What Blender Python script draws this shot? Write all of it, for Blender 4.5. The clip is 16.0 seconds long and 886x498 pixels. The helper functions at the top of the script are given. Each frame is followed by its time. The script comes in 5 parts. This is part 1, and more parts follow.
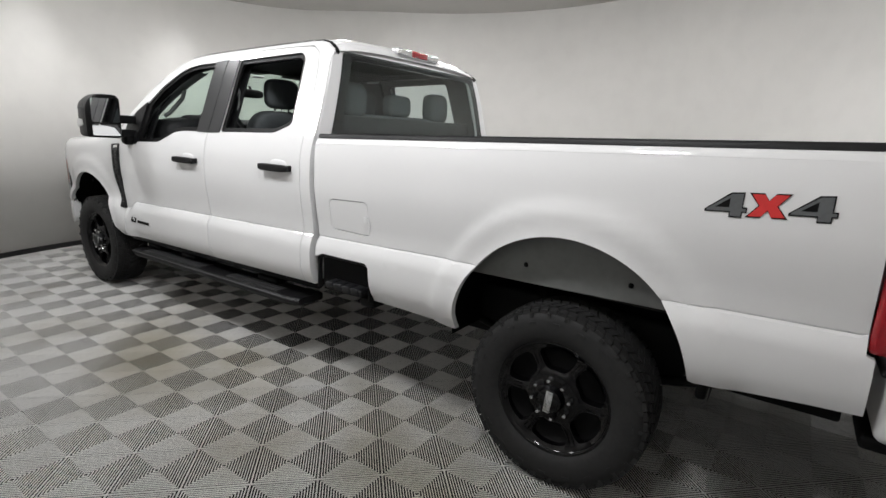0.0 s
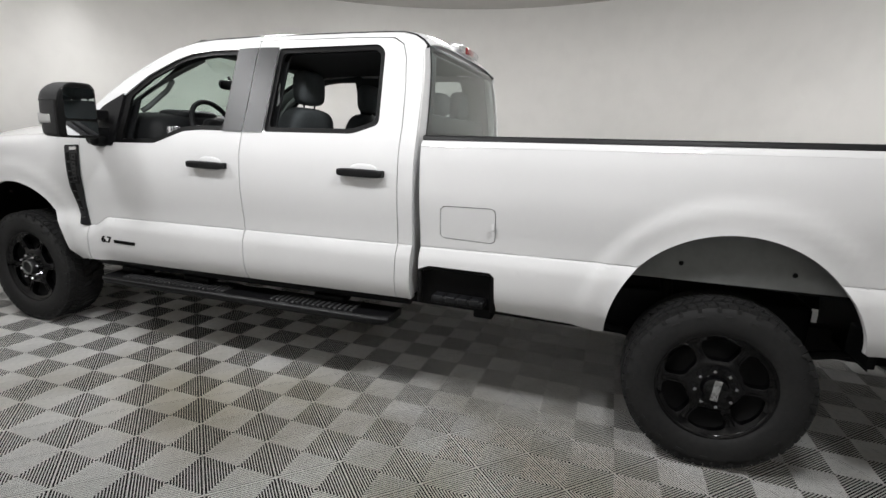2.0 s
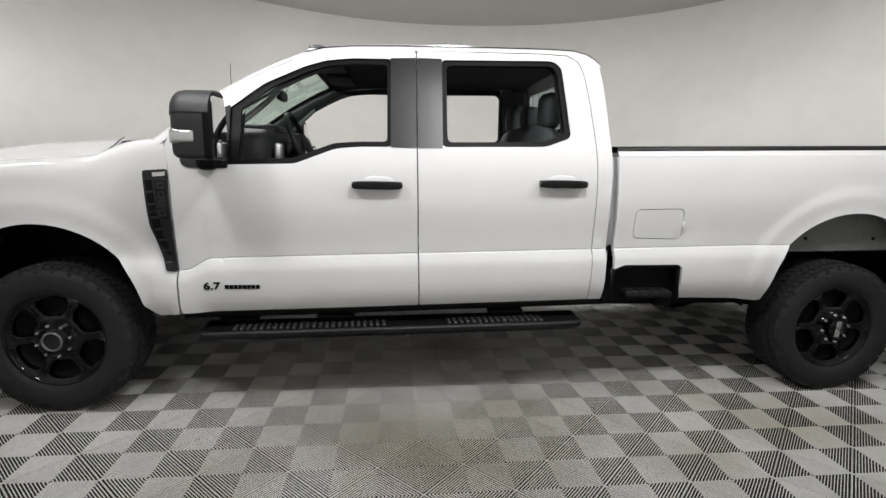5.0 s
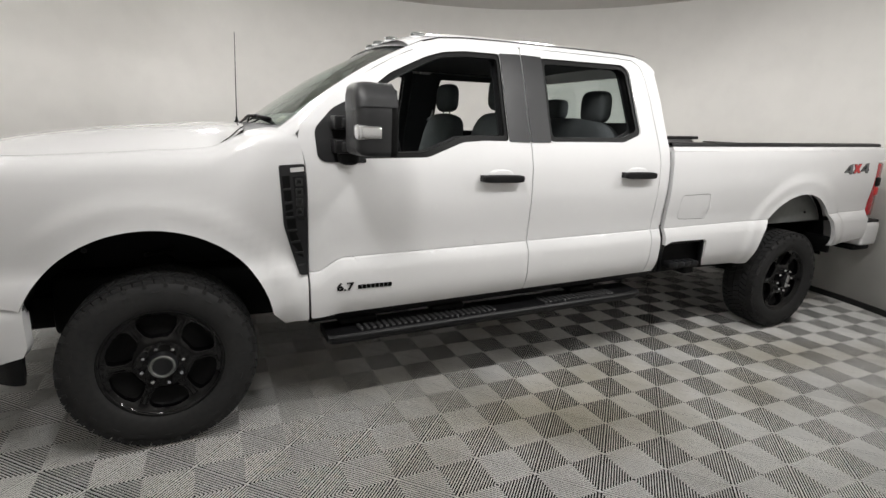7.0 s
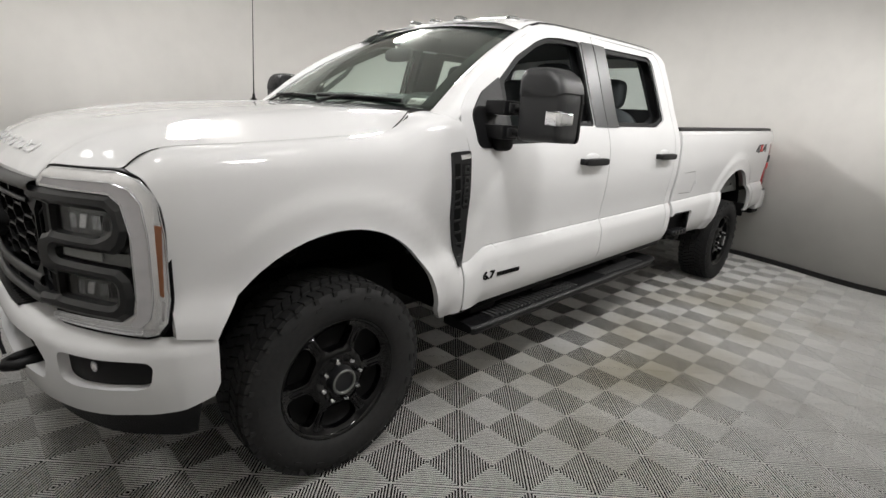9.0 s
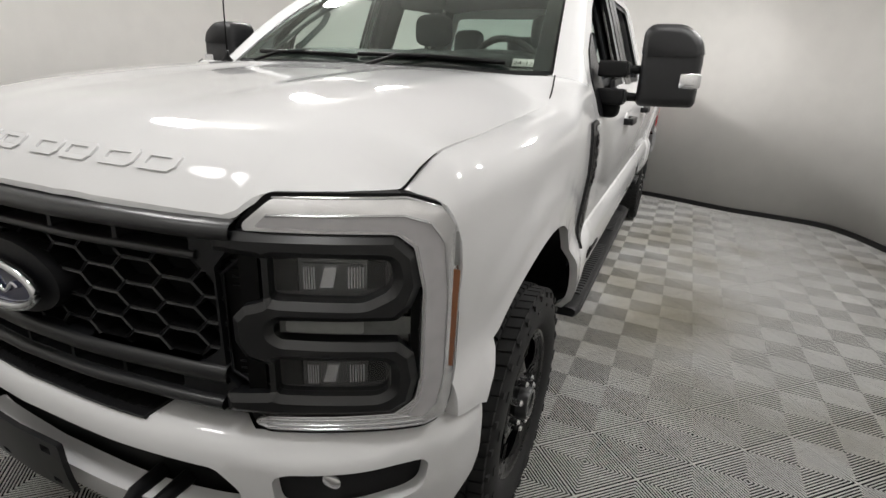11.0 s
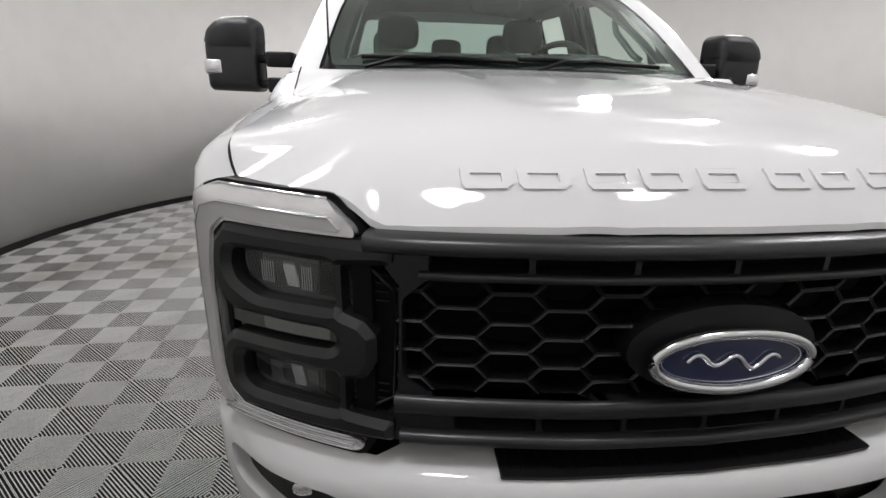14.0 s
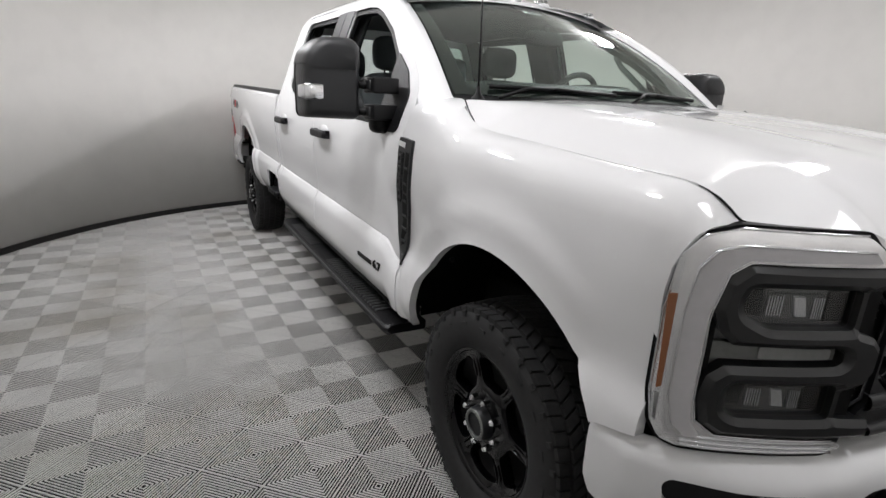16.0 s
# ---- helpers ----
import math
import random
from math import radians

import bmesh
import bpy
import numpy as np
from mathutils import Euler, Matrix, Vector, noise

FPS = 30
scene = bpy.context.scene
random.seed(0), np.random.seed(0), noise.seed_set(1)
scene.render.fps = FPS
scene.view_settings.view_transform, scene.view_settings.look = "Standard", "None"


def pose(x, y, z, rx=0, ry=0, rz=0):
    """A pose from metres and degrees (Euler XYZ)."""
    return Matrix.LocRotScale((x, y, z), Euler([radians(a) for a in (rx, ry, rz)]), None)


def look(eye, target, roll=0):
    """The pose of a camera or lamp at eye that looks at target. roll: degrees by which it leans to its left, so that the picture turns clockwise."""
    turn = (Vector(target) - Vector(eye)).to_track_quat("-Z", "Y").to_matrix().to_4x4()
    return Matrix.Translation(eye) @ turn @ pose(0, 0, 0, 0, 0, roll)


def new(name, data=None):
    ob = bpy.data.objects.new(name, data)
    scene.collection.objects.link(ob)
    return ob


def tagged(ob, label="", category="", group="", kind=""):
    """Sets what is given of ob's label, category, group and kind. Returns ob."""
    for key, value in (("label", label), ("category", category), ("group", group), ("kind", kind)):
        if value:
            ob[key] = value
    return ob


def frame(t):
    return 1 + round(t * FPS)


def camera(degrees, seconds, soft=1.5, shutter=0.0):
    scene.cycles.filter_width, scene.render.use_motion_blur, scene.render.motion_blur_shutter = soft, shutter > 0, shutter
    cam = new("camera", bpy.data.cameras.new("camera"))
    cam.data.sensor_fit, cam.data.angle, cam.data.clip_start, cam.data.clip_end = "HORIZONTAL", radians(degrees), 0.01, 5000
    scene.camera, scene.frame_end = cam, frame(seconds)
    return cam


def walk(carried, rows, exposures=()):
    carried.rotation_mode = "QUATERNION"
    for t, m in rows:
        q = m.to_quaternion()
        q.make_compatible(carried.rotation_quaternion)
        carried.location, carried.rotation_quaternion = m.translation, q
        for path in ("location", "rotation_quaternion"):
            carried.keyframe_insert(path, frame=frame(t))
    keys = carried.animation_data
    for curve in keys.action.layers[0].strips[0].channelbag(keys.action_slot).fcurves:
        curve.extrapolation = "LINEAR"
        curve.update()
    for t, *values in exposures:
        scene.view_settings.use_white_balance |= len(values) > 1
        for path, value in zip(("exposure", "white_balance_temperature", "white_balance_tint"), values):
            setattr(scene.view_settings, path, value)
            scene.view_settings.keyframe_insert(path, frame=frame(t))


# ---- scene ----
cam = camera(83.0, 16.0)
PATH = [
    (0, (-5.161, 2.838, 1.488), (-4.052, 1.235, 1.041), 2.6),
    (0.5, (-4.882, 3.004, 1.49), (-3.888, 1.327, 1.041), 2.7),
    (1, (-4.595, 3.11, 1.472), (-3.73, 1.364, 1.023), 2.7),
    (1.5, (-4.267, 3.18, 1.471), (-3.529, 1.375, 1.024), 2.8),
    (2, (-3.902, 3.334, 1.465), (-3.298, 1.479, 1.022), 2.7),
    (2.5, (-3.577, 3.402, 1.406), (-3.102, 1.503, 0.996), 2.6),
    (3, (-3.225, 3.443, 1.396), (-2.887, 1.511, 1.006), 2.3),
    (3.5, (-2.845, 3.536, 1.409), (-2.648, 1.583, 1.028), 2.1),
    (4, (-2.477, 3.542, 1.391), (-2.428, 1.577, 1.022), 1.9),
    (4.5, (-2.11, 3.588, 1.406), (-2.189, 1.625, 1.03), 1.6),
    (4.7, (-1.972, 3.626, 1.404), (-2.099, 1.665, 1.03), 1.4),
    (6.8, (-0.381, 3.378, 1.493), (-1.156, 1.596, 1.02), 2.6),
    (7, (-0.243, 3.324, 1.49), (-1.078, 1.569, 1.018), 2.7),
    (7.5, (0.119, 3.198, 1.49), (-0.856, 1.519, 1.012), 2.7),
    (8, (0.402, 2.982, 1.436), (-0.708, 1.384, 0.971), 2.6),
    (8.5, (0.689, 2.749, 1.426), (-0.552, 1.255, 0.95), 2.9),
    (8.7, (0.82, 2.641, 1.436), (-0.474, 1.197, 0.945), 3.3),
    (10.8, (1.381, 1.415, 1.452), (-0.308, 0.568, 0.793), 3.0),
    (11, (1.416, 1.282, 1.444), (-0.301, 0.502, 0.78), 2.8),
    (11.5, (1.548, 0.937, 1.443), (-0.236, 0.343, 0.763), 2.3),
    (12, (1.579, 0.608, 1.421), (-0.251, 0.181, 0.737), 1.8),
    (12.5, (1.613, 0.296, 1.424), (-0.253, 0.053, 0.746), 1.4),
    (13, (1.661, -0.001, 1.417), (-0.223, -0.067, 0.749), 1.2),
    (13.5, (1.612, -0.278, 1.409), (-0.277, -0.181, 0.758), 1.1),
    (14, (1.587, -0.589, 1.409), (-0.293, -0.328, 0.779), 1.3),
    (14.5, (1.572, -0.921, 1.417), (-0.281, -0.49, 0.8), 1.9),
    (15, (1.42, -1.238, 1.418), (-0.382, -0.62, 0.81), 2.3),
    (15.5, (1.294, -1.527, 1.423), (-0.446, -0.738, 0.833), 2.4),
    (16, (1.176, -1.817, 1.442), (-0.485, -0.86, 0.873), 2.4),
]
# the camera's white balance drifts a little on the way
BALANCE = [(0, 0.0, 6500, 10), (4.0, 0.0, 6520, 10), (7.0, 0.0, 6700, 10), (11.0, 0.0, 6700, 10), (12.3, 0.0, 6510, 12), (16.0, 0.0, 6460, 12)]
walk(cam, [(t, look(eye, target, roll)) for t, eye, target, roll in PATH], BALANCE)

# ---- light ----
WORLD = bpy.data.worlds.new("booth_air")
scene.world = WORLD
WORLD.use_nodes = True
WORLD.node_tree.nodes["Background"].inputs[0].default_value = (0.9, 0.95, 1.0, 1)
WORLD.node_tree.nodes["Background"].inputs[1].default_value = 0.02
scene.view_settings.exposure = 0.0

ROOM_X, ROOM_Y = -2.41, -0.08
CEILING_Z = 3.12
# round lamps under the ceiling, turned inwards, and an added fill pair: place, aim, watts, beam
LAMPS = []
for s in (1, -1):
    LAMPS += [((1.40, s * 0.7, 3.06), (0.70, s * 0.6, 0.3), 1.6, 85), ((-0.25, 2.35 if s > 0 else -1.75, 3.06), (-1.4, -s * 0.5, 0.3), 14, 180),
              ((-2.4, 2.4 if s > 0 else -2.05, 3.06), (-2.2, -s * 1.0, 0.7), 22, 180),
              ((-4.3, 2.1, 3.06) if s > 0 else (-3.9, -1.9, 3.06), (-2.4, -s * 0.6, 0.6), 20, 180),
              # fill pair with no known source, added to brighten the rear wall
              ((-0.3, s * 1.3, 3.06), (-5.2, s * 1.9, 0.9), 12, 180)]
LAMP_GAIN = 2.12
for at, aim, watts, beam in LAMPS:
    lamp = new("booth_or_fill_lamp", bpy.data.lights.new("booth_or_fill_lamp", "AREA"))
    lamp.data.shape, lamp.data.size = "DISK", 0.42
    lamp.data.spread = radians(beam)
    lamp.data.energy, lamp.data.color = LAMP_GAIN * watts, (0.985, 0.99, 1.0)
    lamp.matrix_world = look(at, aim)


# ---- materials ----
def material(name, color, rough=0.5, metal=0.0, coat=0.0, grain=0.0, grain_scale=60, stain=0.0, stain_scale=2.5, bump=0.0,
             bump_scale=200, spec=0.5, stain_color=None):
    """A surface with grain and stains at two scales, and a fine relief."""
    m = bpy.data.materials.new(name)
    m.use_nodes = True
    t = m.node_tree
    n, link = t.nodes, t.links
    p = n["Principled BSDF"]
    p.inputs["Roughness"].default_value = rough
    p.inputs["Metallic"].default_value = metal
    p.inputs["Coat Weight"].default_value = coat
    p.inputs["Coat Roughness"].default_value = 0.04
    p.inputs["Specular IOR Level"].default_value = spec
    p.inputs["Base Color"].default_value = (*color, 1)
    where = n.new("ShaderNodeTexCoord").outputs["Object"]
    if grain or stain:
        out = n.new("ShaderNodeRGB").outputs[0]
        out.default_value = (*color, 1)
        for amount, scale, dark in ((grain, grain_scale, None), (stain, stain_scale, stain_color)):
            if not amount:
                continue
            tex = n.new("ShaderNodeTexNoise")
            tex.inputs["Scale"].default_value, tex.inputs["Detail"].default_value = scale, 4
            link.new(where, tex.inputs["Vector"])
            ramp = n.new("ShaderNodeMapRange")
            ramp.inputs[1].default_value, ramp.inputs[2].default_value = 0.42, 0.68
            ramp.inputs[4].default_value = amount
            link.new(tex.outputs["Fac"], ramp.inputs[0])
            mix = n.new("ShaderNodeMix")
            mix.data_type = "RGBA"
            link.new(ramp.outputs[0], mix.inputs[0])
            link.new(out, mix.inputs[6])
            mix.inputs[7].default_value = (*(dark or [c * 0.4 for c in color]), 1)
            out = mix.outputs[2]
        link.new(out, p.inputs["Base Color"])
    if bump:
        tex = n.new("ShaderNodeTexNoise")
        tex.inputs["Scale"].default_value = bump_scale
        link.new(where, tex.inputs["Vector"])
        b = n.new("ShaderNodeBump")
        b.inputs["Strength"].default_value, b.inputs["Distance"].default_value = bump, 0.002
        link.new(tex.outputs["Fac"], b.inputs["Height"])
        link.new(b.outputs[0], p.inputs["Normal"])
    return m


def glass(name, color, rough=0.0):
    m = bpy.data.materials.new(name)
    m.use_nodes = True
    p = m.node_tree.nodes["Principled BSDF"]
    p.inputs["Base Color"].default_value = (*color, 1)
    p.inputs["Roughness"].default_value = rough
    p.inputs["Transmission Weight"].default_value = 1
    p.inputs["IOR"].default_value = 1.45
    return m


PAINT = material("white_paint", (0.73, 0.73, 0.735), 0.6, spec=0.08, coat=1.0, grain=0.02, grain_scale=3)
SATIN = material("satin_charcoal", (0.011, 0.0115, 0.013), 0.35, spec=0.42, grain=0.15, grain_scale=300)
GRAPHITE = material("satin_graphite", (0.007, 0.0074, 0.0082), 0.32, spec=0.5, coat=0.2, grain=0.12, grain_scale=300)
BAR = material("satin_dark_grey_bar", (0.016, 0.0165, 0.0175), 0.33, spec=0.55, grain=0.12, grain_scale=300)
TEXTURED = material("textured_black_plastic", (0.006, 0.006, 0.0068), 0.45, spec=0.27, grain=0.3, grain_scale=200, bump=0.25, bump_scale=700)
BLACK = material("deep_black_plastic", (0.003, 0.003, 0.0032), 0.5, spec=0.15, grain=0.2, grain_scale=90)
GLOSS = material("gloss_black_enamel", (0.002, 0.002, 0.0025), 0.05, coat=0.55, spec=0.12, grain=0.1, grain_scale=40)
RUBBER = material("tyre_rubber", (0.021, 0.021, 0.0215), 0.7, spec=0.3, grain=0.35, grain_scale=45, stain=0.3, stain_scale=6, stain_color=(0.026, 0.025, 0.024),
                  bump=0.2, bump_scale=300)
STEEL = material("dark_steel", (0.008, 0.0078, 0.0075), 0.6, metal=0.2, spec=0.2, grain=0.4, grain_scale=30, stain=0.3, stain_scale=7)
SHELL = material("grained_charcoal_shell", (0.0165, 0.017, 0.0185), 0.42, spec=0.45, grain=0.3, grain_scale=260, bump=0.3, bump_scale=800)
# TREAD: the grey shine of the tread bars is put into the base colour
TREAD = material("shine_grey_aluminium", (0.07, 0.07, 0.072), 0.45, metal=0.4, grain=0.3, grain_scale=80)
PILLAR = material("grey_green_pillar_trim", (0.12, 0.135, 0.13), 0.8, grain=0.2, grain_scale=150)
CHROME = material("chrome", (0.75, 0.76, 0.78), 0.12, metal=1.0, grain=0.06, grain_scale=30)
FROST = material("frosted_light_bar", (0.45, 0.44, 0.45), 0.3, coat=1.0, grain=0.12, grain_scale=25)
SMOKE = material("lamp_silver", (0.86, 0.86, 0.87), 0.26, metal=0.75, coat=1.0, grain=0.15, grain_scale=25)
LENS = glass("clear_lens", (0.95, 0.96, 0.97))
LAMP_GREY = material("lamp_bowl_grey", (0.14, 0.145, 0.14), 0.25, metal=0.3, grain=0.2, grain_scale=60, coat=0.6)
BOWL = material("grey_lamp_bowl", (0.22, 0.225, 0.22), 0.3, metal=0.25, grain=0.15, grain_scale=60, coat=0.5)
AMBER = material("amber_reflector", (0.21, 0.075, 0.028), 0.4, coat=0.5, bump=0.3, bump_scale=120)
RED = material("red_lens", (0.36, 0.012, 0.02), 0.18, coat=1.0, grain=0.3, grain_scale=60)
RED_DECAL = material("red_decal", (0.62, 0.03, 0.03), 0.35, grain=0.1, grain_scale=60)
GREY_DECAL = material("grey_decal", (0.10, 0.105, 0.11), 0.4, grain=0.2, grain_scale=80)
BLUE = material("blue_enamel", (0.006, 0.012, 0.065), 0.2, coat=1.0, grain=0.1, grain_scale=40)
STICKER = material("faded_sticker_paper", (0.42, 0.43, 0.38), 0.6, grain=0.3, grain_scale=120)
WHITE_PLASTIC = material("white_plastic", (0.72, 0.73, 0.73), 0.4, grain=0.05, grain_scale=60)
CLOTH = material("grey_seat_cloth", (0.075, 0.084, 0.088), 0.85, spec=0.2, grain=0.4, grain_scale=220, stain=0.2, stain_scale=9, bump=0.4, bump_scale=500)
TRIM = material("dark_cabin_trim", (0.014, 0.015, 0.016), 0.6, spec=0.2, grain=0.3, grain_scale=120, bump=0.2, bump_scale=600)
HANDLE_GREY = material("pale_grey_plastic", (0.30, 0.31, 0.31), 0.6, grain=0.1, grain_scale=150)
LINER = material("grey_headliner", (0.022, 0.023, 0.023), 0.9, grain=0.2, grain_scale=150)
WINDSHIELD = glass("green_tinted_windscreen", (0.72, 0.87, 0.79))
SIDE_GLASS = glass("clear_side_glass", (0.93, 0.96, 0.95))
DARK_GLASS = glass("grey_rear_glass", (0.60, 0.68, 0.66))
MIRROR = material("mirror_silver", (0.82, 0.83, 0.84), 0.01, metal=1.0)
WALL = material("warm_white_wall", (0.81, 0.795, 0.765), 0.85, grain=0.03, grain_scale=1.2, stain=0.05, stain_scale=5, bump=0.08, bump_scale=30)
CEILING = material("grey_ceiling", (0.58, 0.565, 0.54), 0.9, grain=0.06, grain_scale=2)
SKIRT = material("black_vinyl_skirting", (0.015, 0.014, 0.014), 0.5, grain=0.3, grain_scale=20)
PRIMER = material("grey_primer", (0.16, 0.165, 0.16), 0.7, grain=0.2, grain_scale=20)
UNDER = material("black_underlay", (0.004, 0.004, 0.004), 0.9, grain=0.4, grain_scale=15)


def tile_material():
    """Grey moulded tile, with a shade of its own for each tile and brown tyre-dust stains over the floor."""
    m = material("grey_rib_tile", (0.77, 0.765, 0.745), 0.6, spec=0.15, grain=0.2, grain_scale=40)
    n, link = m.node_tree.nodes, m.node_tree.links
    p = n["Principled BSDF"]
    base = p.inputs["Base Color"].links[0].from_socket
    where = n.new("ShaderNodeNewGeometry").outputs["Position"]
    tex = n.new("ShaderNodeTexNoise")
    tex.inputs["Scale"].default_value, tex.inputs["Detail"].default_value = 1.1, 5
    link.new(where, tex.inputs["Vector"])
    span = n.new("ShaderNodeMapRange")
    span.inputs[1].default_value, span.inputs[2].default_value, span.inputs[4].default_value = 0.52, 0.72, 0.55
    link.new(tex.outputs["Fac"], span.inputs[0])
    mix = n.new("ShaderNodeMix")
    mix.data_type = "RGBA"
    link.new(span.outputs[0], mix.inputs[0])
    link.new(base, mix.inputs[6])
    mix.inputs[7].default_value = (0.32, 0.285, 0.215, 1)
    # a run of dried tyre dust along the left side of the truck
    parts = n.new("ShaderNodeSeparateXYZ")
    link.new(where, parts.inputs[0])
    fac = None
    for axis, lo0, lo1, hi1, hi0 in (("Y", 0.55, 1.05, 1.45, 2.1), ("X", -4.9, -3.9, -1.2, -0.4)):
        for a, b in ((lo0, lo1), (hi0, hi1)):
            ramp = n.new("ShaderNodeMapRange")
            ramp.interpolation_type = "SMOOTHSTEP"
            ramp.inputs[1].default_value, ramp.inputs[2].default_value = a, b
            link.new(parts.outputs[axis], ramp.inputs[0])
            if fac is None:
                fac = ramp.outputs[0]
            else:
                mul = n.new("ShaderNodeMath")
                mul.operation = "MULTIPLY"
                link.new(fac, mul.inputs[0])
                link.new(ramp.outputs[0], mul.inputs[1])
                fac = mul.outputs[0]
    blot = n.new("ShaderNodeTexNoise")
    blot.inputs["Scale"].default_value, blot.inputs["Detail"].default_value = 1.3, 6
    link.new(where, blot.inputs["Vector"])
    patch = n.new("ShaderNodeMapRange")
    patch.inputs[1].default_value, patch.inputs[2].default_value, patch.inputs[4].default_value = 0.36, 0.70, 0.62
    link.new(blot.outputs["Fac"], patch.inputs[0])
    dust = n.new("ShaderNodeMath")
    dust.operation = "MULTIPLY"
    link.new(fac, dust.inputs[0])
    link.new(patch.outputs[0], dust.inputs[1])
    soil = n.new("ShaderNodeMix")
    soil.data_type = "RGBA"
    link.new(dust.outputs[0], soil.inputs[0])
    link.new(mix.outputs[2], soil.inputs[6])
    soil.inputs[7].default_value = (0.36, 0.315, 0.20, 1)
    mix = soil
    own = n.new("ShaderNodeObjectInfo")
    shade = n.new("ShaderNodeMapRange")
    shade.inputs[3].default_value, shade.inputs[4].default_value = 0.93, 1.05
    link.new(own.outputs["Random"], shade.inputs[0])
    tint = n.new("ShaderNodeMix")
    tint.data_type, tint.blend_type = "RGBA", "MULTIPLY"
    tint.inputs[0].default_value = 1
    link.new(mix.outputs[2], tint.inputs[6])
    link.new(shade.outputs[0], tint.inputs[7])
    link.new(tint.outputs[2], p.inputs["Base Color"])
    return m


TILE = tile_material()


# ---- mesh helpers ----
def part(name, bm, mat, parent=None, label="", smooth=True, angle=None):
    """Links a bmesh as one mesh object, under a thing or under a part."""
    me = bpy.data.meshes.new(name)
    bmesh.ops.recalc_face_normals(bm, faces=bm.faces)
    for f in bm.faces:
        f.smooth = smooth
    if angle:
        for e in bm.edges:
            if len(e.link_faces) == 2 and e.calc_face_angle(0) > radians(angle):
                e.smooth = False
    bm.to_mesh(me)
    bm.free()
    me.materials.append(mat)
    ob = new(name, me)
    ob.parent = parent
    return tagged(ob, label=label)


def thing(name, at, label, category, group="", kind=""):
    ob = new(name)
    ob.empty_display_size = 0.1
    ob.location = at
    return tagged(ob, label, category, group, kind)


def raw(name, verts, faces, mat, parent=None, label="", smooth=True):
    me = bpy.data.meshes.new(name)
    me.from_pydata([tuple(v) for v in verts], [], faces)
    me.polygons.foreach_set("use_smooth", [smooth] * len(me.polygons))
    me.materials.append(mat)
    me.update()
    ob = new(name, me)
    ob.parent = parent
    return tagged(ob, label=label)


def block(a, b, bevel=0.0, seg=2, turn=None):
    """A box between two corners with rounded edges."""
    bm = bmesh.new()
    bmesh.ops.create_cube(bm, size=1)
    for v in bm.verts:
        v.co = [a[k] + (b[k] - a[k]) * (v.co[k] + 0.5) for k in range(3)]
    if bevel:
        bmesh.ops.bevel(bm, geom=bm.edges[:], offset=bevel, segments=seg, affect="EDGES", profile=0.5)
    if turn:
        bmesh.ops.transform(bm, matrix=turn, verts=bm.verts)
    return bm


def cushion(at, size, power=3.5, rings=14, sides=22, turn=None):
    """A rounded, slightly swollen block (a superellipsoid)."""
    bm = bmesh.new()
    rows = []

    def f(w, e):
        return math.copysign(abs(w) ** e, w)

    e = 2 / power
    for i in range(rings + 1):
        p = math.pi * (i / rings - 0.5)
        rows.append([bm.verts.new((size[0] / 2 * f(math.cos(p), e) * f(math.cos(q), e), size[1] / 2 * f(math.cos(p), e) * f(math.sin(q), e),
                                   size[2] / 2 * f(math.sin(p), e))) for q in [2 * math.pi * j / sides for j in range(sides)]])
    for i in range(rings):
        for j in range(sides):
            k = (j + 1) % sides
            bm.faces.new((rows[i][j], rows[i][k], rows[i + 1][k], rows[i + 1][j]))
    bmesh.ops.remove_doubles(bm, verts=bm.verts, dist=1e-5)
    m = Matrix.Translation(at) @ (turn or Matrix())
    bmesh.ops.transform(bm, matrix=m, verts=bm.verts)
    return bm


def tube(points, radius, sides=10, closed=False, flat=1.0):
    """A round bar along a line of points."""
    bm = bmesh.new()
    pts = [Vector(p) for p in points]
    rows = []
    n = len(pts)
    for i, p in enumerate(pts):
        a = pts[(i - 1) % n] if closed or i else p
        b = pts[(i + 1) % n] if closed or i < n - 1 else p
        d = (b - a).normalized()
        u = d.cross(Vector((0, 0, 1)))
        u = u.normalized() if u.length > 0.05 else d.cross(Vector((0, 1, 0))).normalized()
        w = d.cross(u).normalized()
        r = radius[i] if isinstance(radius, (list, tuple)) else radius
        rows.append([bm.verts.new(p + u * (r * math.cos(q)) + w * (r * flat * math.sin(q))) for q in [2 * math.pi * j / sides for j in range(sides)]])
    for i in range(n if closed else n - 1):
        for j in range(sides):
            k = (j + 1) % sides
            bm.faces.new((rows[i][j], rows[i][k], rows[(i + 1) % n][k], rows[(i + 1) % n][j]))
    if not closed:
        bm.faces.new(rows[0])
        bm.faces.new(rows[-1][::-1])
    return bm


def spin(profile, sides=48, axis="y", full=None):
    """A turned body: profile of (radius, height along the axis)."""
    bm = bmesh.new()
    rows = []
    for j in range(sides):
        q = 2 * math.pi * j / sides
        c, s = math.cos(q), math.sin(q)
        rows.append([bm.verts.new((r * c, h, r * s) if axis == "y" else (r * c, r * s, h)) for r, h in profile])
    for j in range(sides):
        k = (j + 1) % sides
        for i in range(len(profile) - 1):
            bm.faces.new((rows[j][i], rows[j][i + 1], rows[k][i + 1], rows[k][i]))
    bmesh.ops.remove_doubles(bm, verts=bm.verts, dist=1e-5)
    return bm


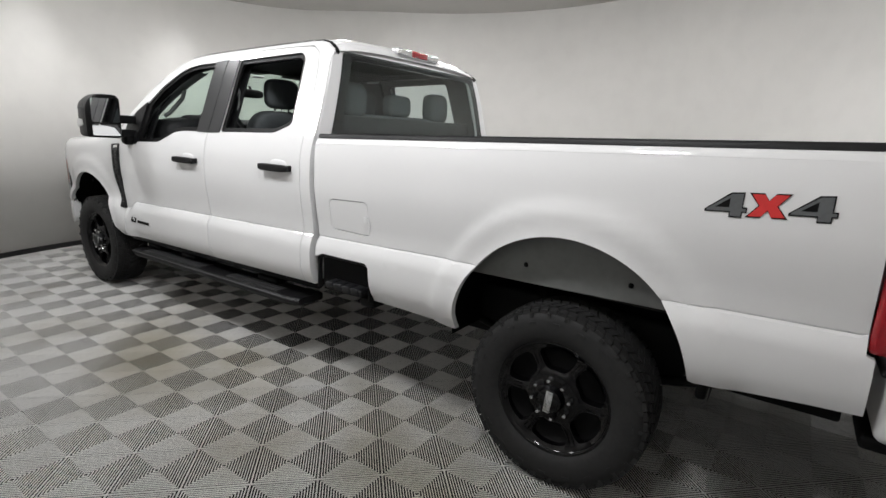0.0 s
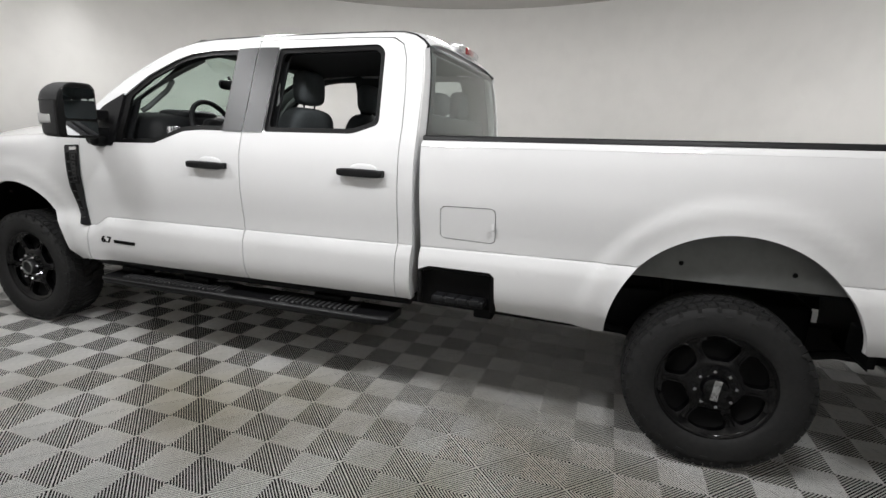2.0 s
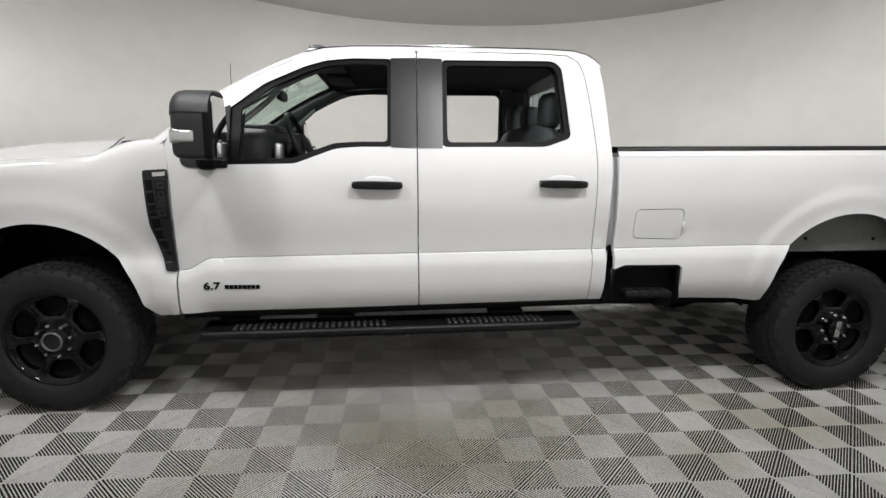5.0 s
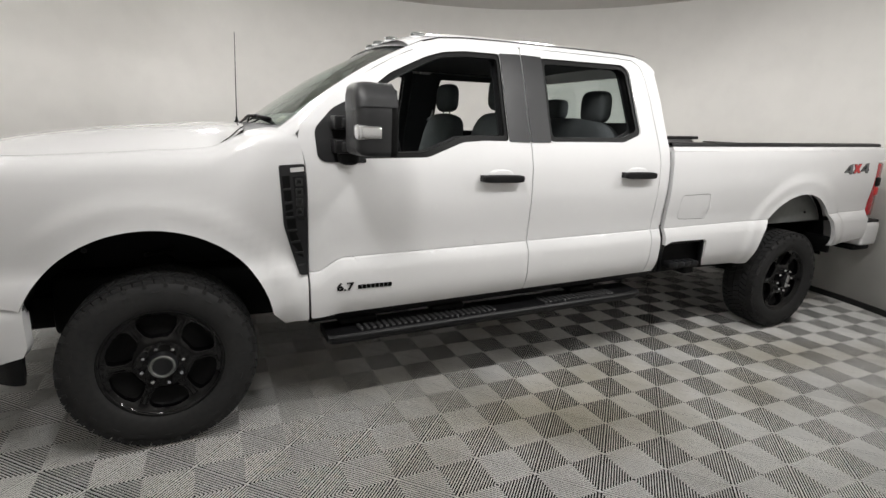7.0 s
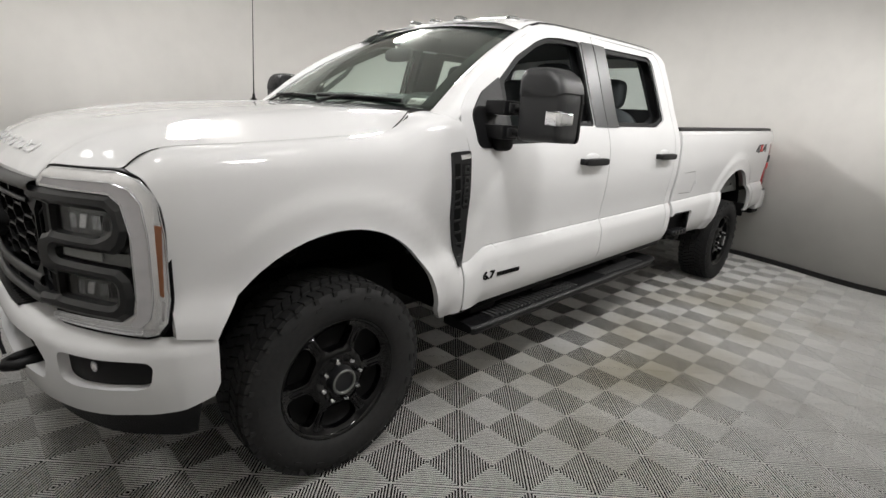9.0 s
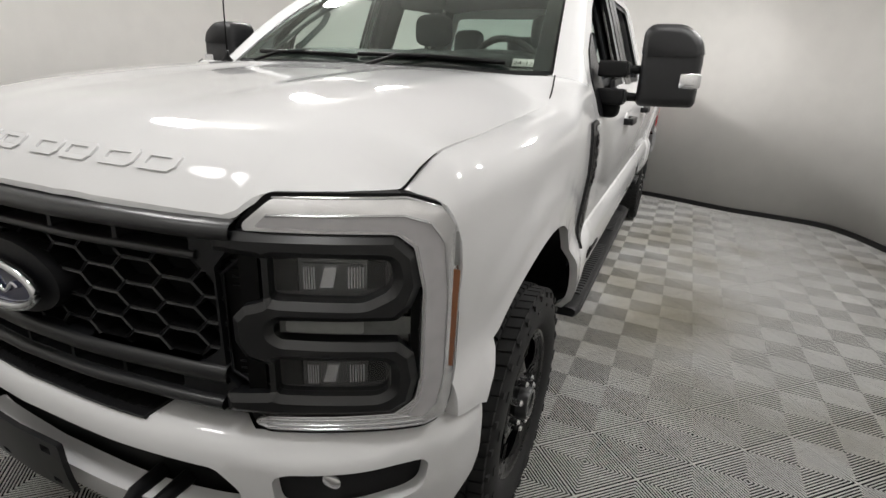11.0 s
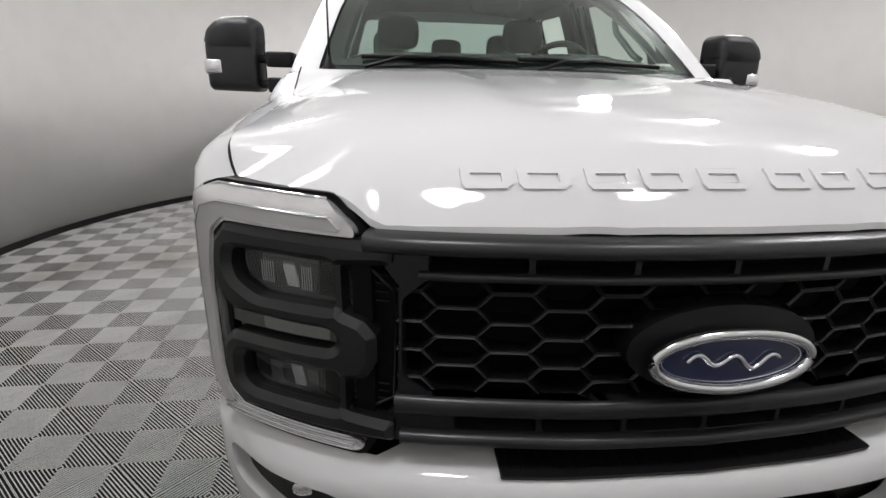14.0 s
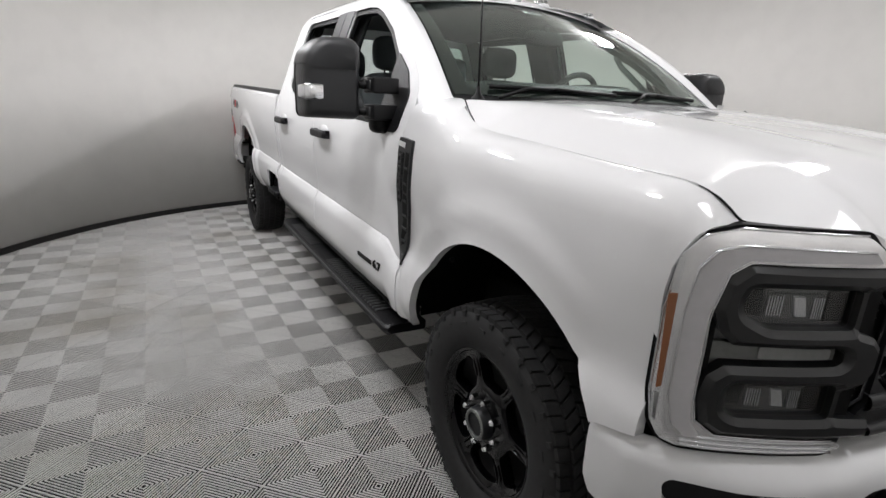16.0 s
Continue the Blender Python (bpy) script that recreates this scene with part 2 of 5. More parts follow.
def prism(outline, at, depth, bevel=0.0):
    """An outline of (u, v), set on a surface by at(u, v, d), with the given depth range (back, front)."""
    bm = bmesh.new()
    back = [bm.verts.new(at(u, v, depth[0])) for u, v in outline]
    front = [bm.verts.new(at(u, v, depth[1] - bevel)) for u, v in outline]
    n = len(outline)
    for i in range(n):
        j = (i + 1) % n
        bm.faces.new((back[i], back[j], front[j], front[i]))
    top = front
    if bevel:
        cu, cv = sum(u for u, v in outline) / n, sum(v for u, v in outline) / n
        top = []
        for u, v in outline:
            d = math.hypot(u - cu, v - cv) or 1
            top.append(bm.verts.new(at(u - (u - cu) / d * bevel, v - (v - cv) / d * bevel, depth[1])))
        for i in range(n):
            j = (i + 1) % n
            bm.faces.new((front[i], front[j], top[j], top[i]))
    bm.faces.new(top)
    bm.faces.new(back[::-1])
    return bm


def rounded(outline, radius, seg=4):
    """The outline with its corners rounded; radius is one number or one for each corner."""
    out = []
    n = len(outline)
    for i in range(n):
        p, a, b = (Vector(outline[k % n]) for k in (i, i - 1, i + 1))
        r = radius[i] if isinstance(radius, (list, tuple)) else radius
        da, db = a - p, b - p
        r = min(r, da.length * 0.48, db.length * 0.48)
        if r < 1e-4:
            out.append(tuple(p))
            continue
        s, e = p + da.normalized() * r, p + db.normalized() * r
        for k in range(seg + 1):
            t = k / seg
            out.append(tuple(s * (1 - t) ** 2 + p * 2 * t * (1 - t) + e * t * t))
    return out


def dense(outline, step):
    out = []
    n = len(outline)
    for i in range(n):
        a, b = Vector(outline[i]), Vector(outline[(i + 1) % n])
        k = max(1, math.ceil((b - a).length / step))
        out += [tuple(a.lerp(b, j / k)) for j in range(k)]
    return out


def inside(p, poly):
    x, y = p
    hit = False
    n = len(poly)
    for i in range(n):
        (x1, y1), (x2, y2) = poly[i], poly[(i + 1) % n]
        if (y1 > y) != (y2 > y) and x < (x2 - x1) * (y - y1) / (y2 - y1) + x1:
            hit = not hit
    return hit


def edge_gap(pts, poly):
    """The distance of each point from the outline."""
    a = np.array(poly)
    d = np.roll(a, -1, 0) - a
    out = np.full(len(pts), 9.0)
    for p0, dd in zip(a, d):
        w = pts - p0
        t = np.clip((w @ dd) / max(dd @ dd, 1e-12), 0, 1)
        out = np.minimum(out, np.hypot(*(w - t[:, None] * dd).T))
    return out


from mathutils.geometry import delaunay_2d_cdt


def panel(name, outline, holes, at, mat, parent, label="", step=0.04, thick=0.02, flip=False, edge_step=None, stretch=1.0, solid=False, lines=(), sharp=0):
    """A sheet of bodywork with openings, bent onto a surface by at(u, v, d), with turned-in edges."""
    edge_step = edge_step or step
    loops = [dense(outline, edge_step)] + [dense(h, edge_step * 0.6) for h in holes]
    us, vs = [u for u, v in loops[0]], [v for u, v in loops[0]]
    gu = np.arange(min(us) + step / 3, max(us), step * stretch)
    gv = np.arange(min(vs) + step / 3, max(vs), step)
    grid = np.array([(u, v) for u in gu for v in gv]) if len(gu) and len(gv) else np.zeros((0, 2))
    if len(grid):
        ok = np.array([inside(p, loops[0]) and not any(inside(p, h) for h in loops[1:]) for p in grid])
        for lp in loops:
            ok &= edge_gap(grid, lp) > step * 0.45
        grid = grid[ok]
    pts, edges = [], []
    for lp in loops:
        k = len(pts)
        pts += [Vector(p) for p in lp]
        edges += [(k + i, k + (i + 1) % len(lp)) for i in range(len(lp))]
    for ln in lines:
        run = [p for p in ln if inside(p, loops[0]) and not any(inside(p, h) for h in loops[1:])]
        ok = [min(edge_gap(np.array([p]), lp)[0] for lp in loops) > 0.004 for p in run]
        run = [p for p, k in zip(run, ok) if k]
        if len(grid) and len(run):
            grid = grid[np.min(np.hypot(grid[:, None, 0] - np.array(run)[None, :, 0], grid[:, None, 1] - np.array(run)[None, :, 1]), 1) > 0.010]
        pts += [Vector(p) for p in run]
    pts += [Vector(p) for p in grid]
    vs2, _, fs, _, _, _ = delaunay_2d_cdt(pts, edges, [], 1, 1e-6)
    verts = [at(v[0], v[1], 0.0) for v in vs2]
    faces = []
    for f in fs:
        c = sum((vs2[i] for i in f), Vector((0, 0))) / len(f)
        if inside(c, loops[0]) and not any(inside(c, h) for h in loops[1:]):
            a, b, cc = (vs2[i] for i in f)
            ccw = (b - a).cross(cc - a) > 0
            faces.append(tuple(f) if ccw != flip else tuple(reversed(f)))
    n_front = len(verts)
    for lp in loops:
        k = len(verts)
        n = len(lp)
        verts += [at(u, v, 0.0) for u, v in lp] + [at(u, v, -thick) for u, v in lp]
        area = sum(lp[i][0] * lp[(i + 1) % n][1] - lp[(i + 1) % n][0] * lp[i][1] for i in range(n))
        out = (area > 0) == (lp is loops[0])
        for i in range(n):
            j = (i + 1) % n
            q = (k + i, k + n + i, k + n + j, k + j)
            faces.append(q if out != flip else q[::-1])
    if solid:
        k = len(verts)
        verts += [at(v[0], v[1], -thick) for v in vs2]
        faces += [tuple(k + i for i in reversed(f)) for f in faces if len(f) == 3 and max(f) < n_front]
    ob = raw(name, verts, faces, mat, parent, label)
    if sharp:
        bm = bmesh.new()
        bm.from_mesh(ob.data)
        for e in bm.edges:
            if len(e.link_faces) == 2 and e.calc_face_angle(0) > radians(sharp):
                e.smooth = False
        bm.to_mesh(ob.data)
        bm.free()
    return ob


def pchip(xs, ys):
    """A smooth curve through the points, without overshoot."""
    xs, ys = np.array(xs, float), np.array(ys, float)
    h = np.diff(xs)
    d = np.diff(ys) / h
    m = np.zeros(len(xs))
    m[0], m[-1] = d[0], d[-1]
    for i in range(1, len(xs) - 1):
        m[i] = 0 if d[i - 1] * d[i] <= 0 else 2 * d[i - 1] * d[i] / (d[i - 1] + d[i])

    def f(x):
        x = min(max(x, xs[0]), xs[-1])
        i = int(min(max(np.searchsorted(xs, x) - 1, 0), len(xs) - 2))
        t = (x - xs[i]) / h[i]
        return float(ys[i] * (1 + 2 * t) * (1 - t) ** 2 + m[i] * h[i] * t * (1 - t) ** 2 + ys[i + 1] * t * t * (3 - 2 * t) + m[i + 1] * h[i] * t * t * (t - 1))

    return f


def lerp(a, b, t):
    return a + (b - a) * t


def step01(a, b, x):
    t = min(max((x - a) / (b - a), 0), 1)
    return t * t * (3 - 2 * t)


# ---- the booth ----
ROOM_R = pchip([-180, -120, -85, -52, -42, -34, -26, 0, 20, 42, 58, 72, 85, 96, 108, 117, 124, 133, 140, 146, 152, 165, 180],
               [3.54, 3.55, 3.57, 3.60, 3.74, 3.98, 4.12, 4.20, 4.22, 4.36, 4.20, 3.98, 3.84, 3.80, 3.80, 3.90, 4.00, 4.13, 3.90, 3.68, 3.60, 3.56, 3.54])


def ring_point(az, off, z):
    r = ROOM_R(az) + off
    return (ROOM_X + r * math.cos(radians(az)), ROOM_Y + r * math.sin(radians(az)), z)


def ring_wall(name, r_in, r_out, z0, z1, mat):
    prof = [(r_in, z0), (r_in, z1), (r_out, z1), (r_out, z0)]
    n = 240
    verts = [ring_point(-180 + 360 * j / n, r, z) for j in range(n) for r, z in prof]
    faces = []
    for j in range(n):
        k = (j + 1) % n
        for i in range(4):
            m = (i + 1) % 4
            faces.append((4 * j + i, 4 * j + m, 4 * k + m, 4 * k + i))
    return raw(name, verts, faces, mat, smooth=False)


wall = ring_wall("wall_round", 0.0, 0.12, -0.05, CEILING_Z + 0.1, WALL)
wall.data.polygons.foreach_set("use_smooth", [True] * len(wall.data.polygons))
tagged(wall, "plain warm white curved wall round the booth", "wall", kind="structure")
tagged(ring_wall("baseboard", -0.012, 0.0, -0.02, 0.055, SKIRT), "black vinyl skirting along the curved wall", "baseboard", kind="structure")
top = bmesh.new()
for z in (CEILING_Z, CEILING_Z + 0.1):
    vs = [top.verts.new(ring_point(-180 + 3 * j, 0.11, z)) for j in range(120)]
    top.faces.new(vs)
tagged(part("ceiling", top, CEILING, smooth=False), "flat grey ceiling over the booth", "ceiling", kind="structure")
base = bmesh.new()
base.faces.new([base.verts.new(ring_point(-180 + 3 * j, 0.1, -0.020)) for j in range(120)])
floor = tagged(part("floor", base, UNDER, smooth=False), "floor of grey ribbed plastic tiles over a black underlay", "floor", kind="structure")


# ---- the truck's surfaces ----
def rake(x):
    return 0.025 * max(0.0, -0.8 - x)


PROFILE = pchip([.40, .50, .55, .60, .66, .72, .775, .815, .834, .842, .848, .90, 1.0, 1.12, 1.25, 1.33, 1.39, 1.43, 1.50, 1.90, 1.96],
                [.88, .920, .950, .975, .988, .990, .9875, .9735, .9635, .9540, .9580, .9605, .973, .982, .977, .962, .942, .925, .898, .748, .715])
ARCH_F, ARCH_R = (0.0, 0.53, 0.492), (-4.455, 0.605, 0.508)


def crease(x):
    """The height of the pressed line along the doors and the bed."""
    return 0.838 + rake(x) - 0.062 * step01(-0.83, -0.69, x)


CREASE_X = [-.66 - .007 * i for i in range(30)] + [-.87 - .02 * i for i in range(232)]
CREASE = [[(x, crease(x) + k) for x in CREASE_X] for k in (-.063, -.043, -.023, -.004, .004, .010)]


def side_y(x, z):
    y = PROFILE(z - rake(x) + 0.062 * step01(-0.83, -0.69, x) * (1 - step01(0.88, 1.02, z)) * (1 - step01(-0.64, -0.60, x)))
    for (cx, cz, r), a in ((ARCH_F, 0.014), (ARCH_R, 0.016)):
        d = math.hypot(x - cx, z - cz) - r
        y += a * (1 - step01(0.10, 0.155, d)) * (1 - step01(0.30, 0.50, x)) + 0.008 * (1 - step01(0.0, 0.03, d))
    if x > 0:
        y -= 0.10 * x * x + 1.5 * max(0.0, x - 0.5) ** 2
    return y


def on_side(s):
    """Sets (x, z, d) on the truck's side s (1: left, -1: right)."""
    return lambda x, z, d: (x, s * (side_y(x, z) + d), z)


FX = pchip([0, .20, .38, .56, .62, .72, .82, .87, .91, .945, .975, 1.02], [.885, .876, .852, .818, .797, .75, .69, .655, .622, .588, .555, .50])
FY = pchip([0, .82, .87, .91, .945, .975, 1.02], [0, .82, .868, .903, .925, .938, .95])


def on_front(u, z, d):
    """Sets (u across, z, d) on the truck's bowed front."""
    a = abs(u)
    s = 1 if u >= 0 else -1
    tx, ty = FX(a + 0.004) - FX(max(a - 0.004, 0)), FY(a + 0.004) - FY(max(a - 0.004, 0))
    n = math.hypot(tx, ty)
    nx, ny = ty / n, -tx / n
    return (FX(a) + nx * d, s * (FY(a) + ny * d), z)


BX = pchip([0, .25, .5, .7, .82, .92, 1.0, 1.06, 1.16], [.925, .915, .878, .812, .745, .668, .605, .55, .45])
BY = pchip([0, .25, .5, .7, .82, .92, 1.0, 1.06, 1.16], [0, .25, .5, .69, .80, .875, .928, .955, .966])
BULGE = pchip([.42, .47, .53, .60, .67, .70, .72], [-.03, -.012, -.002, .003, .003, .0, -.002])


def on_bumper(u, z, d):
    a = abs(u)
    s = 1 if u >= 0 else -1
    tx, ty = BX(a + 0.005) - BX(max(a - 0.005, 0)), BY(a + 0.005) - BY(max(a - 0.005, 0))
    n = math.hypot(tx, ty)
    nx, ny = ty / n, -tx / n
    e, up = d + BULGE(z), 0.0
    if z > .71:
        # the rounded shoulder and the flat step on top
        t = (z - .71) / .062
        b = min(t * 3, 1) * math.pi / 2
        e = BULGE(z) + d * math.cos(b) - .022 * (1 - math.cos(b)) - .085 * max(0.0, t - .333) / .667 * (1 - .85 * step01(.88, 1.02, a))
        z, up = .71 + .024 * math.sin(b), d * math.sin(b)
    return (BX(a) + nx * e, s * (BY(a) + ny * e), z + up)


def arc(cx, cz, r, a0, a1, n=28):
    return [(cx + r * math.cos(radians(a0 + (a1 - a0) * i / n)), cz + r * math.sin(radians(a0 + (a1 - a0) * i / n))) for i in range(n + 1)]


truck = thing("pickup_truck", (0, 0, 0), "white crew-cab pickup truck with black grille, parked on the tiled floor", "truck")

# ---- hood, fenders ----
HOOD_Z = pchip([-.46, -.2, .1, .3, .5, .62, .70, .76, .81, .845, .87, .885], [1.466, 1.456, 1.432, 1.412, 1.383, 1.358, 1.335, 1.31, 1.278, 1.248, 1.218, 1.192])
# the shut line between hood and fender: its height and its distance from the middle
SEAM_Z = pchip([-.42, -.40, -.34, -.265, -.02, .175, .35, .50, .555, .59, .615, .642, .70], [1.456, 1.451, 1.402, 1.361, 1.341, 1.326, 1.314, 1.307, 1.300, 1.283, 1.263, 1.239, 1.236])
SEAM_Y = pchip([-.40, -.34, -.265, -.15, .10, .35, .52, .575, .612, .642], [.848, .858, .864, .866, .866, .866, .866, .863, .854, .838])
CREST = pchip([-.66, -.52, -.42, -.34, -.265, -.15, -.02, .175, .35, .50, .555, .59, .615, .642], [1.447, 1.444, 1.428, 1.394, 1.360, 1.346, 1.337, 1.322, 1.310, 1.303, 1.296, 1.279, 1.259, 1.235])


def hood_z(x, y):
    a = abs(y)
    xi = x + 0.885 - FX(min(a, 0.9)) * 1.0
    xi -= 0.032 * step01(0.582, 0.655, a) * step01(0.50, 0.80, xi)
    z = HOOD_Z(xi) - 0.010 * (a / 0.6) ** 2
    # shallow valley along the middle of the hood, between two ridges
    z -= 0.012 * (1 - step01(0.22, 0.36, a)) * step01(0.72, 0.45, xi) * step01(-0.55, -0.15, x)
    k = min(max((a - 0.58) / (SEAM_Y(x) - 0.58), 0.0), 1.0) ** 1.8
    return lerp(z, SEAM_Z(x), k)


def on_hood(u, x, d):
    return (x, u, hood_z(x, u) + d)


front_edge = [(y, FX(y) - 0.004) for y in (0, .1, .2, .3, .38, .46, .52, .575)]
corner = [(.60, .800), (.63, .788), (.665, .771), (.70, .755), (.76, .722), (.80, .690), (.825, .660)]
side_edge = [(SEAM_Y(x) - .0005, x) for x in (.642, .612, .575, .52, .35, .10, -.15, -.265, -.34, -.39)]
rear_edge = [(.80, -.405), (.70, -.408), (.45, -.425), (.2, -.44), (0, -.445)]
half = front_edge + corner + side_edge + rear_edge
hood_line = half + [(-y, x) for y, x in half[1:-1][::-1]]
hood = panel("hood", hood_line, [], on_hood, PAINT, truck, "white hood with two ridges and a pressed front edge", step=0.03, thick=0.012, flip=True)

# dark shut lines between hood and fenders, open at the lamp and at the cowl
for s in (1, -1):
    for x0, x1 in ((.645, .55), (-.24, -.40)):
        run, width = [], []
        for i in range(19):
            k = i / 18
            x = lerp(x0, x1, k)
            fade = step01(0, .6, k) if x0 < 0 else step01(0, .6, 1 - k)
            run.append((x, s * (SEAM_Y(x) + .0005), SEAM_Z(x) - .003 + .004 * fade))
            width.append(.0010 + .0016 * fade)
        part("shut_line", tube(run, width, 6), BLACK, hood, "dark gap beside the hood")

# block shapes pressed into the hood's front edge
for i, y0 in enumerate([-.451, -.358, -.248, -.155, -.054, .070, .163, .268, .363]):
    w = 0.084
    def on_lip(u, v, d, y0=y0):
        y = y0 + u
        x = FX(abs(y)) - 0.078 + 0.034 * (1 - v)
        return (x + d * 0.9, y, hood_z(x, y) + d * 0.45)
    shape = rounded([(0.006, 0), (w - 0.012, 0), (w, 0.25), (w, 0.8), (w - 0.008, 1), (0, 1), (0, 0.2)], 0.004, 2)
    hole = rounded([(0.016, 0.28), (w - 0.018, 0.28), (w - 0.018, 0.72), (0.016, 0.72)], 0.004, 2)
    panel("pressed_block", shape, [hole], lambda u, v, d: on_lip(u, v, d + 0.0045), PAINT, hood, step=0.02, thick=0.008, edge_step=0.02, stretch=10)


def fender_at(s):
    def at(x, v, d):
        R = 0.085
        z0 = CREST(x) - R
        if v <= z0:
            return (x, s * (side_y(x, v) + d), v)
        y0 = side_y(x, z0)
        top = math.pi / 2 * 0.9
        a = min((v - z0) / R, top)
        extra = max(0.0, (v - z0) - R * top)
        y = y0 - R * (1 - math.cos(a)) - extra + d * math.cos(a)
        z = z0 + R * math.sin(a) + extra * 0.12 + d * math.sin(a)
        return (x, s * y, z)
    return at


for s in (1, -1):
    side = "left" if s > 0 else "right"
    at = fender_at(s)
    pts = [(-.652, .545), (-.54, .535)] + [p for p in arc(*ARCH_F, 176, 22, 30)] + [(.455, .735), (.545, .742), (.566, .80), (.567, 1.05), (.569, 1.09), (.576, 1.14), (.590, 1.178), (.607, 1.216), (.628, 1.248)]
    def reach(x, y):
        """The height at which the fender's sheet arrives at the hood's edge."""
        R = 0.085
        z0 = CREST(x) - R
        top = math.pi / 2 * 0.9
        return z0 + R * top + max(0.0, side_y(x, z0) - R * (1 - math.cos(top)) - y)
    pts += [(x, reach(x, y)) for x, y in [(x, SEAM_Y(x) + .0005) for x in (.642, .612, .575, .52, .35, .10, -.15, -.265, -.34, -.39)] + [(-.42, .815), (-.50, .80), (-.60, .815)]] + [(-.622, 1.42), (-.638, 1.36), (-.648, 1.28)]
    pts = [(-.652, .545), (-.545, .532)] + [(x, z) for x, z in arc(*ARCH_F, 172, 22, 30)] + [(.472, .720), (.52, .728), (.566, .738)] + pts[35:]
    fender = panel("fender", pts, [], at, PAINT, truck, step=0.035, thick=0.03, flip=s > 0, edge_step=0.03)
    # vent and its badge
    outline = rounded([(-.530, 1.292), (-.645, 1.300), (-.650, 1.0), (-.655, .772), (-.612, .780), (-.545, 1.02)], .012, 3)
    vent = panel("fender_vent", outline, [], lambda x, z, d, s=s: (x, s * (side_y(x, z) + 0.012 + d), z), SATIN, fender, "black louvred fender vent", step=0.05, thick=0.012, flip=s > 0)
    slot_at = lambda x, z, d, s=s: (x, s * (side_y(x, z) + d), z)
    def vent_front(z):
        return -.532 - .015 * step01(1.28, 1.02, z) - max(0.0, 1.02 - z) * .27
    for k, (za, zb) in enumerate(((1.245, 1.190), (1.180, 1.130), (1.118, 1.062), (1.050, 1.000), (.988, .945), (.932, .890), (.878, .830))):
        w = .032 if za > 1.06 else .040 - .1 * max(0.0, .95 - za)
        slot = [(vent_front(za) - .010, za), (vent_front(za) - .010 - w, za + .003), (vent_front(zb) - .010 - w, zb + .003), (vent_front(zb) - .010, zb)]
        # no recess is cut: a flat black face paints the slot's shade
        part("louvre", prism(slot, slot_at, (.0112, .0124)), BLACK, vent, "flat black face painted as the shade in a slot", smooth=False)
        part("louvre_lip", prism([slot[3], slot[2], (slot[2][0], slot[2][1] - .007), (slot[3][0], slot[3][1] - .007)], slot_at, (.0112, .0165), .001), BAR, vent, smooth=False)
    # raised plate with plain bars beside the slots
    part("raised_plate", prism(rounded([(-.588, 1.245), (-.640, 1.248), (-.644, 1.045), (-.612, 1.045), (-.600, 1.065)], .006, 2), slot_at, (.0112, .0155), .002), TEXTURED, vent, smooth=False)
    for k in range(4):
        z = 1.220 - k * .046
        frame_bar = rounded([(-.600, z + .017), (-.634, z + .018), (-.634, z - .018), (-.600, z - .019)], .004, 2)
        panel("raised_bar", frame_bar, [rounded([(-.608, z + .008), (-.626, z + .008), (-.626, z - .008), (-.608, z - .008)], .002, 2)], lambda x, z, d: slot_at(x, z, d + .0175), BAR, vent, step=.03, thick=.003, flip=s > 0)
    part("badge_bar", prism([(-.578, 1.282), (-.64, 1.288), (-.64, 1.268), (-.580, 1.262)], lambda x, z, d, s=s: (x, s * (side_y(x, z) + d), z), (.011, .016), .001), CHROME, vent,
         "small silver badge bar", smooth=False)

# ---- cowl, windscreen, pillars, roof ----
def strip(rows, mat, name, parent, label="", thick=0.0, smooth=True):
    """A loft between rows of points."""
    bm = bmesh.new()
    grid = [[bm.verts.new(p) for p in r] for r in rows]
    for i in range(len(grid) - 1):
        for j in range(len(grid[0]) - 1):
            bm.faces.new((grid[i][j], grid[i][j + 1], grid[i + 1][j + 1], grid[i + 1][j]))
    if thick:
        bmesh.ops.recalc_face_normals(bm, faces=bm.faces)
        bmesh.ops.solidify(bm, geom=bm.faces[:], thickness=thick)
    return part(name, bm, mat, parent, label, smooth, 40 if thick else None)


def screen_point(u, v, d=0.0):
    """The windscreen: u from -1 (right) to 1 (left), v from 0 (cowl) to 1 (roof)."""
    y = u * lerp(.800, .655, v)
    x = lerp(-.455, -1.25, v) - lerp(.12, .05, v) * u * u
    z = lerp(1.462, 1.958, v) - .055 * v * u * u + .035 * math.sin(math.pi * v)
    return (x + d * 0.55, y, z + d * 0.83)


N = [i / 12 for i in range(-12, 13)]
V = [i / 10 for i in range(11)]
strip([[(-.40, u * .785, hood_z(-.40, .785 * u) - .02) for u in N], [(screen_point(u, -.01)[0] + .01, u * .785, 1.447 - .005 * u * u) for u in N],
       [screen_point(u * .97, .02, -.004) for u in N]], TEXTURED, "cowl", truck, "black plastic cowl below the windscreen", 0.006)
screen = strip([[screen_point(u * .985, v * .985 + .01) for u in N] for v in V], WINDSHIELD, "windscreen", truck, "green-tinted laminated windscreen", 0.004)
screen.visible_shadow = False
band = [[screen_point(u, v, -.006) for u in (.9, .945, 1.0)] for v in V]
strip(band, BLACK, "screen_border", screen)
strip([[(x, -y, z) for x, y, z in r] for r in band], BLACK, "screen_border", screen)
strip([[screen_point(u, v, -.006) for u in N] for v in (.965, .98, 1.0)], BLACK, "screen_border", screen)
strip([[screen_point(u, v, -.006) for u in N] for v in (0, .03, .06)], BLACK, "screen_border", screen)
part("inspection_sticker", prism(rounded([(.80, .035), (.90, .035), (.90, .085), (.80, .085)], .004, 2), lambda u, v, d: screen_point(u, v, d - .005), (0, .001)), STICKER, screen, "small white sticker inside the glass")
